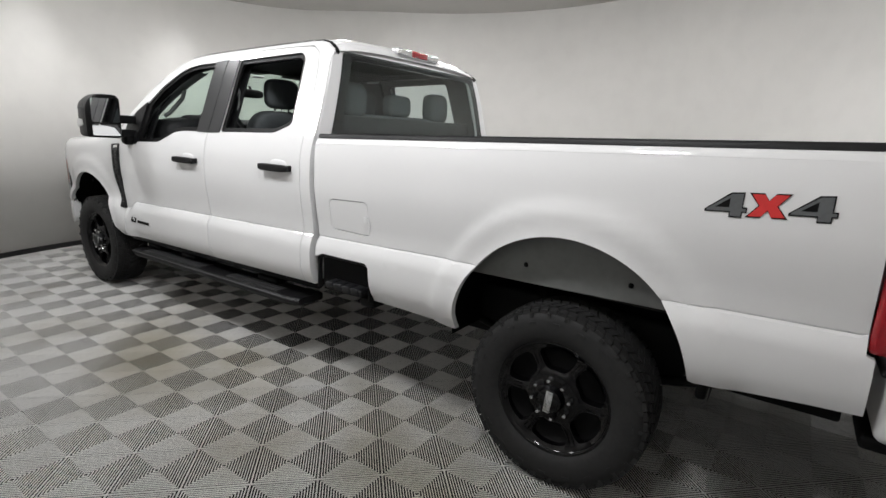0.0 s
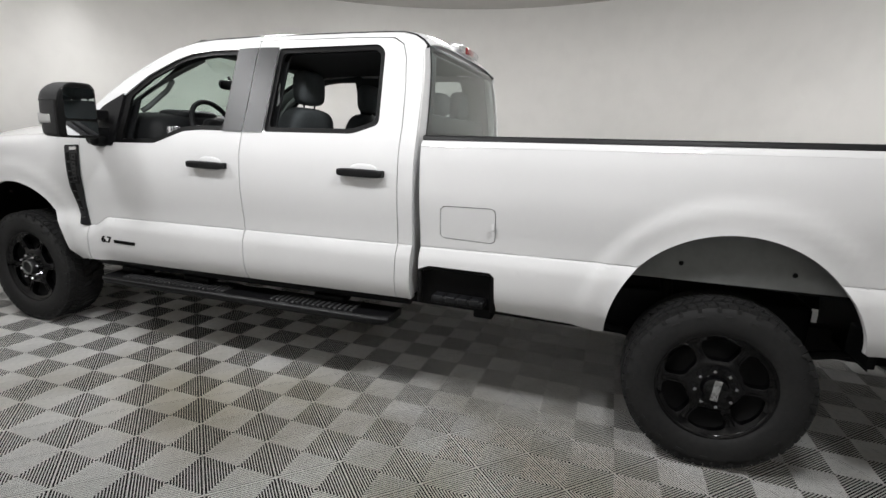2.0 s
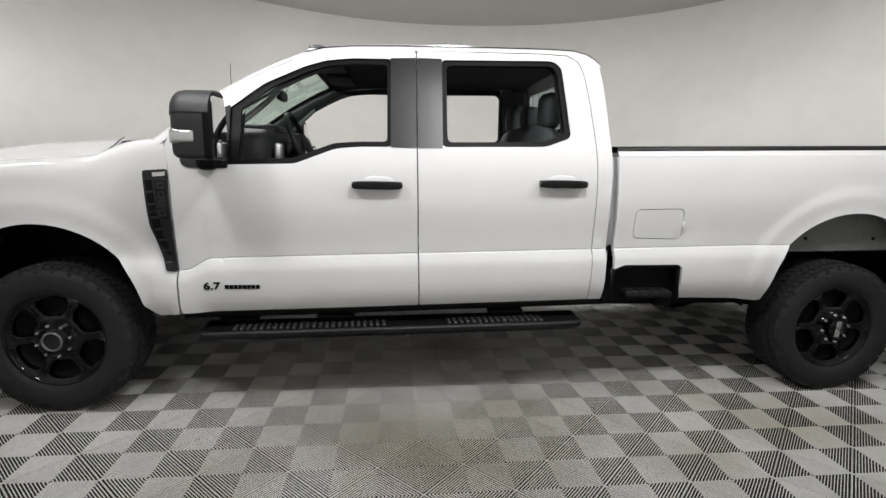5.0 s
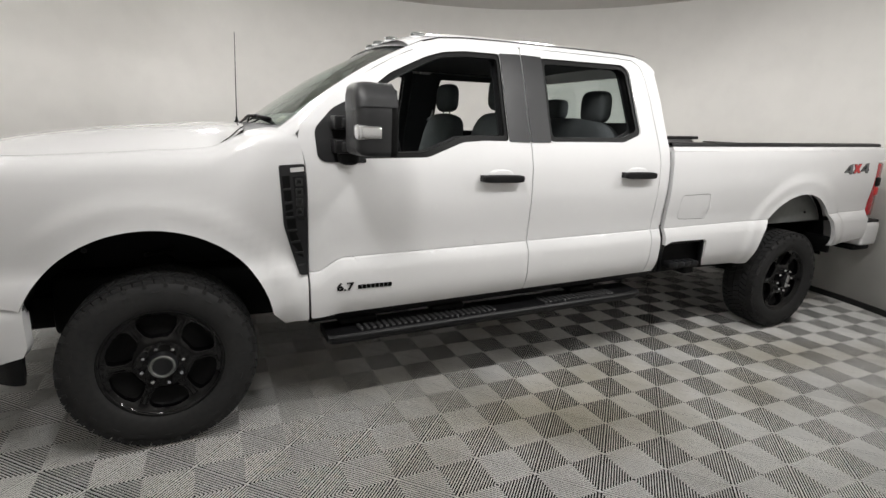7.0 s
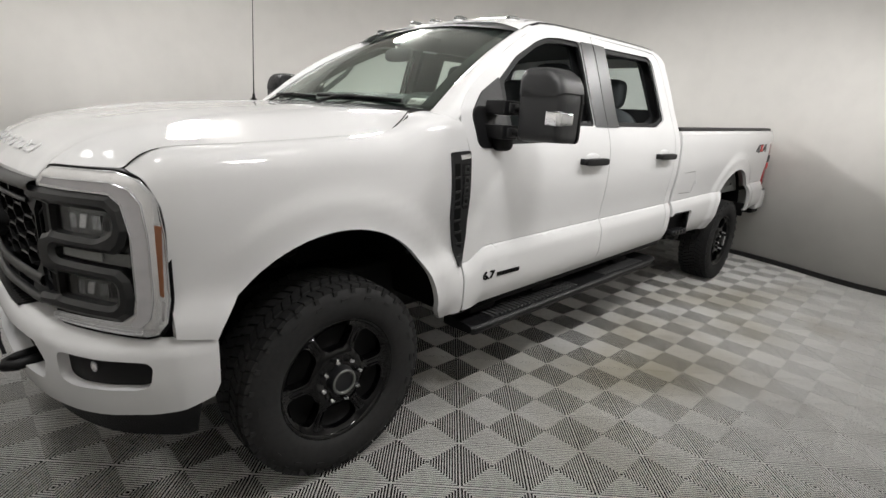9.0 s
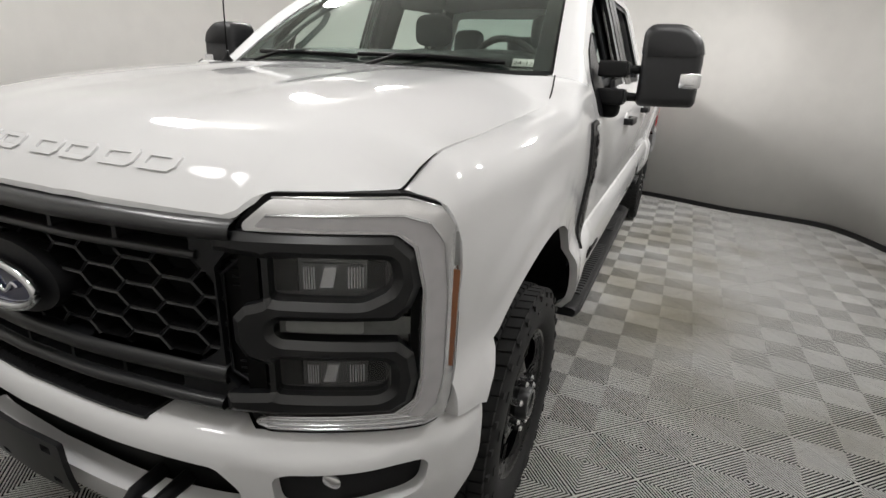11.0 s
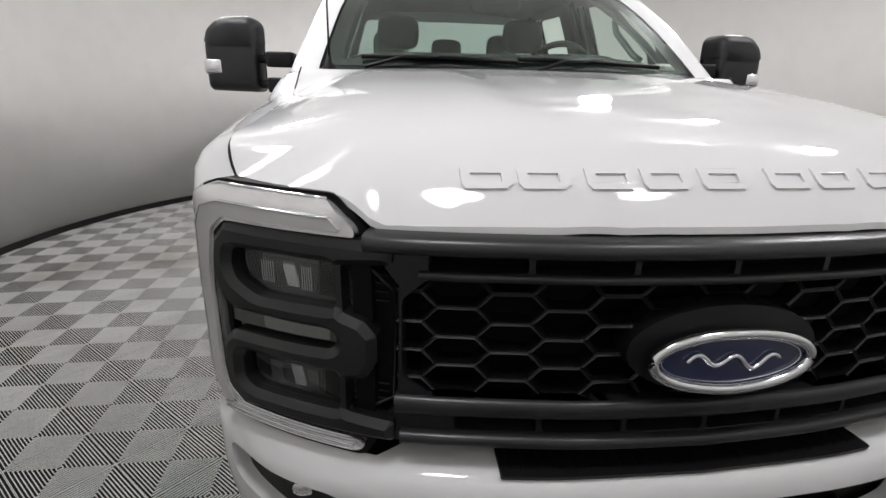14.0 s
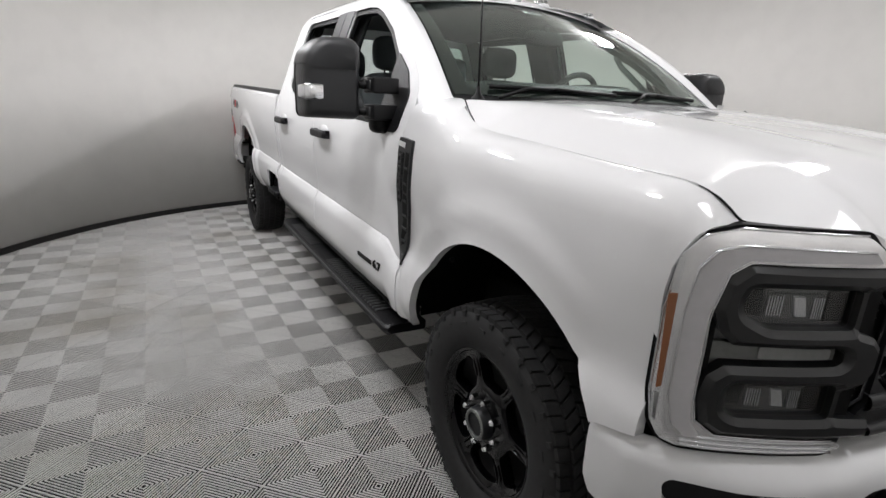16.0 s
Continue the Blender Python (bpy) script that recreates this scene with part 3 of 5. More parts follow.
def screen_text(body, u0, v0, size, mat):
    """Two-figure print on the sticker, read from outside."""
    cu = bpy.data.curves.new("print", "FONT")
    cu.body, cu.size, cu.extrude = body, size, 0.0002
    ob = new("print", cu)
    me = bpy.data.meshes.new_from_object(ob.evaluated_get(bpy.context.evaluated_depsgraph_get()))
    bpy.data.objects.remove(ob)
    for v in me.vertices:
        p = screen_point(u0 + v.co.x / .78, v0 + v.co.y / .93, -.0035)
        v.co = p
    me.materials.append(mat)
    o = new("sticker_print", me)
    o.parent = screen
    return o


screen_text("24", .806, .046, .030, BLACK)
screen_text("12", .860, .046, .030, BLACK)
part("stock_tag", prism([(-.06, .865), (.11, .855), (.11, .885), (-.06, .895)], lambda u, v, d: screen_point(u, v, d - .008), (0, .002)), WHITE_PLASTIC, screen, "narrow white paper tag with unreadable print")
part("tag_print", prism([(-.03, .873), (.08, .866), (.08, .876), (-.03, .883)], lambda u, v, d: screen_point(u, v, d - .008), (.002, .003)), BLACK, screen)

for s in (1, -1):
    rows = []
    for t in V:
        sx, sy, sz = screen_point(1.0, t, .004)
        dx, dz = pchip([0, .25, .5, .75, 1], [-.612, -.80, -.975, -1.14, -1.31])(t), pchip([0, .25, .5, .75, 1], [1.43, 1.612, 1.737, 1.83, 1.908])(t)
        dy = PROFILE(dz - rake(dx))
        mx, my, mz = (sx + dx) / 2 + .012, (sy + dy) / 2 + .022, (sz + dz) / 2 + .016
        rows.append([(sx, s * sy, sz), (lerp(sx, mx, .6) + .003, s * (lerp(sy, my, .6) + .004), lerp(sz, mz, .6) + .005), (mx, s * my, mz), (lerp(mx, dx, .5), s * (lerp(my, dy, .5) + .005), lerp(mz, dz, .5) + .004), (dx, s * dy, dz), (dx, s * (dy - .05), dz - .01)])
    foot = [(x + .075, y + s * .004, z - .05) for x, y, z in rows[0]]
    strip([foot] + rows, PAINT, "front_pillar", truck, thick=0.003)

# roof: cross sections from the windscreen to the back
ROOF_X = [-1.235, -1.30, -1.40, -1.55, -1.8, -2.1, -2.4, -2.65, -2.78, -2.85, -2.90, -2.925]
ROOF_TOP = pchip([-2.925, -2.90, -2.85, -2.78, -2.6, -2.3, -1.9, -1.55, -1.4, -1.3, -1.235], [1.955, 1.99, 2.018, 2.032, 2.042, 2.046, 2.043, 2.030, 2.012, 1.988, 1.962])
RAIL = pchip([-2.925, -2.90, -2.85, -2.78, -2.6, -2.3, -1.9, -1.6, -1.42, -1.3, -1.22], [1.90, 1.925, 1.955, 1.972, 1.975, 1.970, 1.962, 1.952, 1.937, 1.905, 1.868])


def roof_row(x):
    zr, zt = RAIL(x), ROOF_TOP(x)
    y0 = PROFILE(zr - .012 - rake(x))
    out = []
    for s in (1, -1):
        r = [(x, s * y0, zr - .012), (x, s * (y0 - .008), zr + .004), (x, s * (y0 - .022), zr + .014), (x, s * (y0 - .030), zr + .006), (x, s * (y0 - .048), zr + .006), (x, s * (y0 - .058), zr + .022)]
        for k, f in ((.13, .45), (.25, .72), (.42, .89), (.62, .975)):
            r.append((x, s * (y0 - .058) * (1 - k), lerp(zr + .022, zt, f)))
        out.append(r)
    return out[0] + [(x, 0, zt)] + out[1][::-1]


roof = strip([roof_row(x) for x in ROOF_X], PAINT, "roof", truck, "white roof with black drip mouldings", 0.0)
for s in (1, -1):
    pts = [(x, s * (PROFILE(RAIL(x) - .012 - rake(x)) - .040), RAIL(x) + .012) for x in ROOF_X]
    part("roof_moulding", tube(pts, .0115, 8), BLACK, roof, "black drip moulding", True)
def roof_z(x, y):
    return lerp(RAIL(x) + .03, ROOF_TOP(x), 1 - min(abs(y) / .7, 1) ** 2.2)


rows = [[screen_point(u, .972, .005) for u in N], [screen_point(u, 1.0, .012) for u in N], [(screen_point(u, 1.0)[0] - .05, u * .655, roof_z(screen_point(u, 1.0)[0] - .05, u * .655) + .004) for u in N],
        [(screen_point(u, 1.0)[0] - .14, u * .65, roof_z(screen_point(u, 1.0)[0] - .14, u * .65) - .004) for u in N]]
strip(rows, PAINT, "roof_header", roof, "white roof edge above the windscreen")
for y in (-.58, -.2, 0, .2, .58):
    x0 = -1.285 - .06 * abs(y)
    z0 = lerp(RAIL(x0) + .03, ROOF_TOP(x0), 1 - (abs(y) / .7) ** 2.2)
    lampm = part("marker_lamp", cushion((x0 - .02, y, z0 + .014), (.095, .052, .032), 2.6, 10, 16), LAMP_GREY, roof, "smoked roof marker lamp")
    part("lamp_foot", cushion((x0 - .02, y, z0), (.112, .064, .020), 2.8, 8, 16), PAINT, lampm)

# back of the cab
BACK = pchip([.5, .9, 1.42, 1.70, 1.90, 1.97, 2.0], [-2.955, -2.955, -2.955, -2.94, -2.91, -2.875, -2.85])


def on_back(y, z, d):
    b = .02 * (1 - (y / .95) ** 2)
    return (BACK(z) - b - d, y, z)


cab_back_line = rounded([(-.935, .62), (.935, .62), (.95, 1.25), (.905, 1.50), (.76, 1.92), (.70, 1.965), (-.70, 1.965), (-.76, 1.92), (-.905, 1.50), (-.95, 1.25)], .03, 3)
pane_line = rounded([(-.83, 1.435), (.83, 1.435), (.69, 1.925), (-.69, 1.925)], .03, 4)
opening = rounded([(-.76, 1.475), (.76, 1.475), (.635, 1.885), (-.635, 1.885)], .04, 4)
cab_back = panel("cab_back", cab_back_line, [opening], on_back, PAINT, truck, step=0.06, thick=0.02, flip=True)
glass_back = panel("rear_window", pane_line, [], lambda y, z, d: on_back(y, z, d + .008), DARK_GLASS, cab_back, "dark tinted rear window", step=0.08, thick=0.004, solid=True, flip=True)
glass_back.visible_shadow = False
panel("window_border", pane_line, [opening], lambda y, z, d: on_back(y, z, d + .0035), BLACK, cab_back, step=0.05, thick=0.002, flip=True)
stop = part("high_stop_lamp", block((-2.935, -.225, 1.973), (-2.875, .225, 2.022), .012), SMOKE, cab_back, "stop lamp with red centre and clear ends")
part("red_lens", block((-2.942, -.085, 1.977), (-2.90, .085, 2.018), .008), RED, stop, "red lens")
for s in (1, -1):
    part("clear_lens", block((-2.940, s * .15 - .055, 1.977), (-2.90, s * .15 + .055, 2.018), .008), CHROME, stop, "clear lens")

# ---- doors ----
DOOR_F = [(-.664, .548), (-.660, .77), (-.656, 1.20), (-.650, 1.30), (-.638, 1.36), (-.622, 1.41), (-.640, 1.475), (-.70, 1.545), (-.80, 1.622), (-.95, 1.722), (-1.13, 1.823), (-1.29, 1.895), (-1.42, 1.925),
          (-1.60, 1.941), (-1.888, 1.949), (-1.889, 1.43), (-1.897, 1.0), (-1.907, .574)]
DOOR_R = [(-1.894, 1.949), (-2.60, 1.958), (-2.735, 1.953), (-2.795, 1.920), (-2.822, 1.85), (-2.846, 1.70), (-2.864, 1.50), (-2.870, 1.30), (-2.874, .90), (-2.868, .590), (-1.913, .574), (-1.903, 1.0), (-1.895, 1.43)]
LIGHT_F = rounded([(-.885, 1.325), (-1.265, 1.338), (-1.47, 1.418), (-1.60, 1.430), (-1.757, 1.432), (-1.757, 1.900), (-1.55, 1.895), (-1.41, 1.878), (-1.30, 1.842), (-1.10, 1.745), (-.90, 1.592)], .025, 4)
LIGHT_R = rounded([(-2.024, 1.437), (-2.59, 1.450), (-2.733, 1.502), (-2.700, 1.885), (-2.655, 1.922), (-2.024, 1.904)], .03, 4)


def shrink(outline, d):
    """The outline moved inwards by d."""
    n = len(outline)
    area = sum(outline[i][0] * outline[(i + 1) % n][1] - outline[(i + 1) % n][0] * outline[i][1] for i in range(n))
    k = 1 if area > 0 else -1
    out = []
    for i in range(n):
        a, b = Vector(outline[i - 1]), Vector(outline[(i + 1) % n])
        t = (b - a).normalized()
        out.append((outline[i][0] - k * t.y * d, outline[i][1] + k * t.x * d))
    return out


def handle(x, z, s, parent):
    y = side_y(x, z)
    bm = cushion((x, s * (y + .036), z), (.262, .028, .042), 5, 10, 24)
    h = part("door_handle", bm, TEXTURED, parent, "black grab handle")
    for k in (-1, 1):
        part("handle_foot", block((x + k * .112 - .014, s * y - .01, z - .017), (x + k * .112 + .014, s * y + .034 * 1, z + .017) if s > 0 else (x + k * .112 + .014, s * y - .034, z + .017), .004), TEXTURED, h)
    cup = cushion((x - .005, s * (y - .004), z + .004), (.17, .022, .085), 2.6, 10, 20)
    part("handle_recess", cup, PAINT, h)


def badge_67(s, parent):
    """The engine badge low on the front door: the number and an unreadable line."""
    cu = bpy.data.curves.new("badge_number", "FONT")
    cu.body, cu.size, cu.extrude = "6.7", 0.056, 0.002
    cu.bevel_depth = 0.0011
    ob = new("badge_number", cu)
    deps = bpy.context.evaluated_depsgraph_get()
    me = bpy.data.meshes.new_from_object(ob.evaluated_get(deps))
    bpy.data.objects.remove(ob)
    x0, z0 = (-.785, .683) if s > 0 else (-.905, .683)
    dx = -1 if s > 0 else 1
    for v in me.vertices:
        x, z = x0 + dx * v.co.x * 1.25, z0 + v.co.y
        v.co = (x, s * (side_y(x, z) + .003 + v.co.z), z)
    me.materials.append(BLACK)
    b = new("badge_number", me)
    b.parent = parent
    xs = [-.893 - .0225 * i for i in range(8)] if s > 0 else [-.93 - .0225 * i for i in range(8)]
    for x in xs:
        part("badge_bar", prism([(x, .685), (x - .019, .685), (x - .019, .706), (x, .706)], lambda u, v, d: (u, s * (side_y(u, v) + d), v), (0, .005), .001), BLACK, parent, smooth=False)


for s in (1, -1):
    at = on_side(s)
    for kind, line, light in (("front", DOOR_F, LIGHT_F), ("rear", DOOR_R, LIGHT_R)):
        door = panel("door", rounded(line, .012, 2), [light], at, PAINT, truck, "white %s door, closed, its window lowered" % kind, step=0.035, thick=0.025, flip=s > 0, edge_step=0.03, lines=CREASE, sharp=22)
        inner = shrink(light, .030)
        if kind == "front":
            cut = rounded([(-.985, 1.352), (-1.255, 1.366), (-1.46, 1.446), (-1.60, 1.457), (-1.735, 1.459), (-1.735, 1.872), (-1.55, 1.868), (-1.42, 1.852), (-1.315, 1.818), (-1.13, 1.725), (-.985, 1.612)], .02, 4)
        else:
            cut = rounded([(-2.055, 1.463), (-2.58, 1.476), (-2.704, 1.520), (-2.674, 1.868), (-2.64, 1.893), (-2.055, 1.877)], .03, 4)
        panel("window_seal", light, [cut], lambda x, z, d: at(x, z, d - .012), BLACK, door, "black rubber window surround", step=0.04, thick=0.02, flip=s > 0)
        trim_line = [(-.70, .62), (-.72, 1.32), (-.90, 1.32), (-.93, 1.55), (-1.30, 1.87), (-1.80, 1.92), (-1.84, .62)] if kind == "front" else [(-1.94, .62), (-1.95, 1.92), (-2.66, 1.93), (-2.80, 1.5), (-2.84, .62)]
        panel("door_trim", rounded(trim_line, .02, 2), [cut], lambda x, z, d: at(x, z, d - .075), TRIM, door, "dark inner door trim", step=0.09, thick=0.012, flip=s > 0)
        if kind == "front":
            pl = [(-1.752, 1.430), (-1.8885, 1.430), (-1.8875, 1.910), (-1.752, 1.903)]
        else:
            pl = [(-1.8955, 1.430), (-2.029, 1.433), (-2.029, 1.910), (-1.8945, 1.910)]
        panel("pillar_cover", rounded(pl, .006, 2), [], lambda x, z, d: at(x, z, d + .004), SATIN, door, "satin charcoal pillar cover", step=0.06, thick=0.004, flip=s > 0)
        handle(-1.685 if kind == "front" else -2.675, 1.236 if kind == "front" else 1.256, s, door)
        if kind == "front":
            badge_67(s, door)
    # corner of the cab behind the doors
    line = [(-2.872, .590), (-2.879, .90), (-2.875, 1.30), (-2.869, 1.50), (-2.851, 1.70), (-2.827, 1.85), (-2.800, 1.922), (-2.74, 1.958), (-2.60, 1.963), (-2.66, 1.978), (-2.80, 1.972), (-2.875, 1.945),
            (-2.912, 1.90), (-2.94, 1.70), (-2.955, 1.42), (-2.958, .90), (-2.955, .60)]
    panel("cab_corner", line, [], at, PAINT, truck, step=0.03, thick=0.06, flip=s > 0, edge_step=0.03, lines=CREASE, sharp=22)
    # sill under the doors
    part("rocker", tube([(x, s * .905, .545 + rake(x)) for x in (-.66, -1.2, -1.8, -2.4, -2.94)], .045, 8), BLACK, truck, "black sill under the doors")


# ---- cargo bed ----
def bed_y(x, z):
    zl = z - rake(x)
    return side_y(x, rake(x) + min(zl, 1.22)) - 0.9 * max(0.0, zl - 1.22) ** 2


def bed_top(x):
    return 1.352 + rake(x)


BED_LINE = [(-2.990, 1.350 + rake(-3)), (-3.004, .95), (-3.008, .785), (-3.065, .808), (-3.385, .810), (-3.410, .790), (-3.418, .603), (-3.80, .592), (-3.925, .580)]
BED_LINE += [(x, z) for x, z in arc(ARCH_R[0], ARCH_R[1], ARCH_R[2], -2, 172, 36)] + [(-4.975, .665), (-5.12, .678), (-5.30, .70), (-5.440, .712), (-5.435, .895), (-5.412, .905), (-5.403, 1.20), (-5.405, 1.355), (-5.415, 1.378), (-5.492, 1.382), (-5.490, bed_top(-5.49))]
FUEL = rounded([(-3.108, .955), (-3.108, 1.122), (-3.395, 1.130), (-3.398, .950)], .035, 4)
for s in (1, -1):
    at_bed = lambda x, z, d, s=s: (x, s * (bed_y(x, z) + d), z)
    holes = [FUEL] if s > 0 else []
    bed = panel("bed_side", BED_LINE, holes, at_bed, PAINT, truck, "white cargo bed side", step=0.035, thick=0.03, flip=s > 0, edge_step=0.03, lines=CREASE, sharp=22)
    rows = []
    for x in [-2.990 - 2.5 * i / 30 for i in range(31)]:
        y, z = bed_y(x, bed_top(x)), bed_top(x)
        rows.append([(x, s * y, z), (x, s * (y - .006), z + .016), (x, s * (y - .018), z + .027), (x, s * (y - .035), z + .032), (x, s * (y - .06), z + .033)])
    strip(rows, PAINT, "top_roll", bed)
    rows = [[(x, s * (y - .022), z + .026), (x, s * (y - .024), z + .046), (x, s * (y - .034), z + .054), (x, s * (y - .10), z + .055), (x, s * (y - .105), z + .02)]
            for x, y, z in [(-2.990 - 2.47 * i / 12, bed_y(-2.99 - 2.47 * i / 12, bed_top(-2.99 - 2.47 * i / 12)), bed_top(-2.99 - 2.47 * i / 12)) for i in range(13)]]
    strip(rows, TEXTURED, "rail_cap", bed, "black plastic rail cap")
    part("inner_wall", block((-5.45, s * .845 - .012, .88), (-3.0, s * .845 + .012, 1.40), .004), PAINT, bed)
    if s > 0:
        flap = panel("fuel_door", shrink(FUEL, .004), [], lambda x, z, d: at_bed(x, z, d - .001), PAINT, bed, "flush fuel door", step=0.05, thick=0.01, flip=True)
        part("latch_tab", block((-3.395, .985, 1.02), (-3.378, .992, 1.055), .002), PAINT, flap)
        panel("door_well", shrink(FUEL, -.01), [], lambda x, z, d: at_bed(x, z, d - .012), BLACK, bed, step=0.1, thick=0.003, flip=True)
    # the wheel house: pale inner flange and dark liner
    inner = arc(ARCH_R[0], ARCH_R[1], .545, 28, 150, 26)
    panel("wheel_house", inner, [], lambda x, z, d, s=s: (x, s * (.872 + d), z), PRIMER, bed, "grey primed inner flange of the wheel arch", step=0.08, thick=0.01, flip=s > 0)
    for bx in (-4.25, -4.70):
        part("bolt", cushion((bx, s * .874, .945), (.022, .014, .022), 2.2, 6, 8), BLACK, bed)
    rows = [[(ARCH_R[0] + .57 * math.cos(radians(a)), s * y, ARCH_R[1] + .57 * math.sin(radians(a))) for y in (.30, .60, .89)] for a in range(-8, 190, 6)]
    strip(rows, BLACK, "arch_liner", bed)
    # step ahead of the rear wheel
    notch = [(-2.99, .62), (-2.995, .80), (-3.06, .83), (-3.40, .83), (-3.43, .80), (-3.43, .585), (-3.0, .575)]
    stepw = panel("bed_step", notch, [], lambda x, z, d, s=s: (x, s * (.915 + d), z), BLACK, truck, "black step recessed ahead of the rear wheel", step=0.1, thick=0.02, flip=s > 0)
    edge = [(-3.012, .60), (-3.012, .775), (-3.068, .800), (-3.380, .802), (-3.402, .785), (-3.408, .60)]
    part("step_frame", tube([(x, s * .958, z) for x, z in edge], .016, 8), TEXTURED, stepw)
    part("step_pad", block((-3.365, min(s * .90, s * .995), .615), (-3.085, max(s * .90, s * .995), .655), .012), TEXTURED, stepw)
    for k in range(4):
        part("grip_bar", block((-3.345 + k * .065, min(s * .93, s * .998), .628), (-3.295 + k * .065, max(s * .93, s * .998), .659), .004), SATIN, stepw)
    part("step_arm", block((-3.40, min(s * .55, s * .93), .545), (-3.30, max(s * .55, s * .93), .60), .01), BLACK, stepw)
    # tail lamp
    lamp = part("tail_lamp", block((-5.515, min(s * .80, s * .972), .905), (-5.414, max(s * .80, s * .972), 1.368), .018, 3), RED, bed, "red tail lamp with a dark middle block")
    part("lamp_block", block((-5.52, min(s * .84, s * .977), 1.165), (-5.435, max(s * .84, s * .977), 1.245), .01), BLACK, lamp)
    part("clear_block", block((-5.52, min(s * .84, s * .975), 1.09), (-5.45, max(s * .84, s * .975), 1.16), .01), RED_DECAL, lamp)
    # flat decal on the rear quarter
    x0, w = (-4.925, .352)
    def on_decal(u, v, d, s=s):
        x = x0 - w * u if s > 0 else x0 - w * (1 - u)
        z = 1.262 + .026 * 0 + v * .082 + .0188 * (u if s > 0 else 1 - u)
        return (x, s * (bed_y(x, z) + d), z)
    four = [(0.0, .30), (.20, .98), (.31, 1.0), (.31, .42), (.345, .42), (.345, .20), (.31, .20), (.31, 0), (.205, 0), (.205, .20), (0, .20)]
    for off in (0, .655):
        tile = [(u + off, v) for u, v in four]
        n4 = part("decal_four", prism(tile, on_decal, (0, .0025)), BLACK, bed, "black and grey figure four", smooth=False)
        part("decal_face", prism([(off + .012, .25), (off + .212, .25), (off + .212, .05), (off + .30, .05), (off + .30, .25), (off + .335, .25), (off + .335, .37), (off + .30, .37), (off + .30, .95), (off + .21, .93), (off + .022, .33)], on_decal, (.0025, .0035)), GREY_DECAL, n4, smooth=False)
        part("decal_slot", prism([(off + .085, .40), (off + .20, .40), (off + .20, .76)], on_decal, (.0035, .0045)), BLACK, n4, smooth=False)
    cross = [(.345, 1.0), (.46, 1.0), (.50, .72), (.55, 1.0), (.665, 1.0), (.575, .52), (.655, .05), (.54, .05), (.50, .34), (.45, .05), (.335, .05), (.425, .52)]
    xx = part("decal_cross", prism(cross, on_decal, (0, .003)), BLACK, bed, "red letter X", smooth=False)
    cen = (.5, .52)
    part("decal_face", prism([(cen[0] + (u - cen[0]) * .88, cen[1] + (v - cen[1]) * .90) for u, v in cross], on_decal, (.003, .004)), RED_DECAL, xx, smooth=False)

part("bed_front", block((-3.02, -.86, .80), (-2.995, .86, 1.40), .005), PAINT, truck)
part("bed_floor", block((-5.45, -.86, .86), (-3.0, .86, .90), .005), STEEL, truck)
gate = part("tailgate", block((-5.50, -.795, .93), (-5.445, .795, 1.465), .015), PAINT, truck, "white tailgate, closed")
part("gate_cap", block((-5.505, -.78, 1.462), (-5.44, .78, 1.475), .005), TEXTURED, gate)
rb = part("rear_bumper", block((-5.72, -.965, .63), (-5.475, .965, .845), .03, 3), PAINT, truck, "white rear step bumper")
part("bumper_pad", block((-5.715, -.95, .838), (-5.46, .95, .862), .008), TEXTURED, rb)
part("bumper_valance", block((-5.70, -.93, .585), (-5.45, .93, .635), .015), BLACK, rb)

# ---- front: grille, headlamps, bumper ----
fascia = panel("grille", [(-.66, .775), (.66, .775), (.66, 1.20), (-.66, 1.20)], [], lambda u, z, d: on_front(u, z, d - .075), BLACK, truck, "charcoal grille with a honeycomb mesh", step=0.08, thick=0.01)
mesh_line = rounded([(-.548, .92), (-.505, .882), (.505, .882), (.548, .92), (.548, 1.065), (.505, 1.104), (-.505, 1.104), (-.548, 1.065)], .01, 2)
slots = []
for k in range(6):
    a, b = -.505 + k * .17, -.505 + k * .17 + .160
    slots.append(rounded([(a, 1.117), (b, 1.117), (b, 1.145), (a, 1.145)], .006, 2))
for k in range(6):
    a, b = -.455 + k * .153, -.455 + k * .153 + .144
    slots.append(rounded([(a, .815), (b, .815), (b, .842), (a, .842)], .006, 2))
frame_line = [(-.575, .784), (.575, .784), (.575, .84), (.555, .86), (.552, 1.09), (.575, 1.12), (.575, 1.165), (-.575, 1.165), (-.575, 1.12), (-.552, 1.09), (-.555, .86), (-.575, .84)]
panel("grille_frame", frame_line, [mesh_line] + slots, lambda u, z, d: on_front(u, z, d + .0), SATIN, fascia, step=0.03, thick=0.05)


def bowed_bar(u0, u1, z0, z1, d0, rise, n=40, k=8):
    rows = []
    for i in range(n + 1):
        u = lerp(u0, u1, i / n)
        row = [on_front(u, z0, d0 - .03)]
        for j in range(k + 1):
            a = math.pi * j / k
            row.append(on_front(u, lerp(z0, z1, .5 - .5 * math.cos(a)), d0 + rise * math.sin(a) ** .7))
        row.append(on_front(u, z1, d0 - .03))
        rows.append(row)
    return rows


strip(bowed_bar(-.60, .60, 1.149, 1.184, .004, .030), BAR, "upper_bar", fascia)
strip(bowed_bar(-.52, .52, 1.102, 1.119, 0, .010, 40, 5), BAR, "slot_bar", fascia)
strip(bowed_bar(-.56, .56, .845, .882, 0, .014, 40, 6), BAR, "lower_bar", fascia)
strip(bowed_bar(-.55, .55, .786, .812, .004, .016, 40, 6), BAR, "lip_bar", fascia)

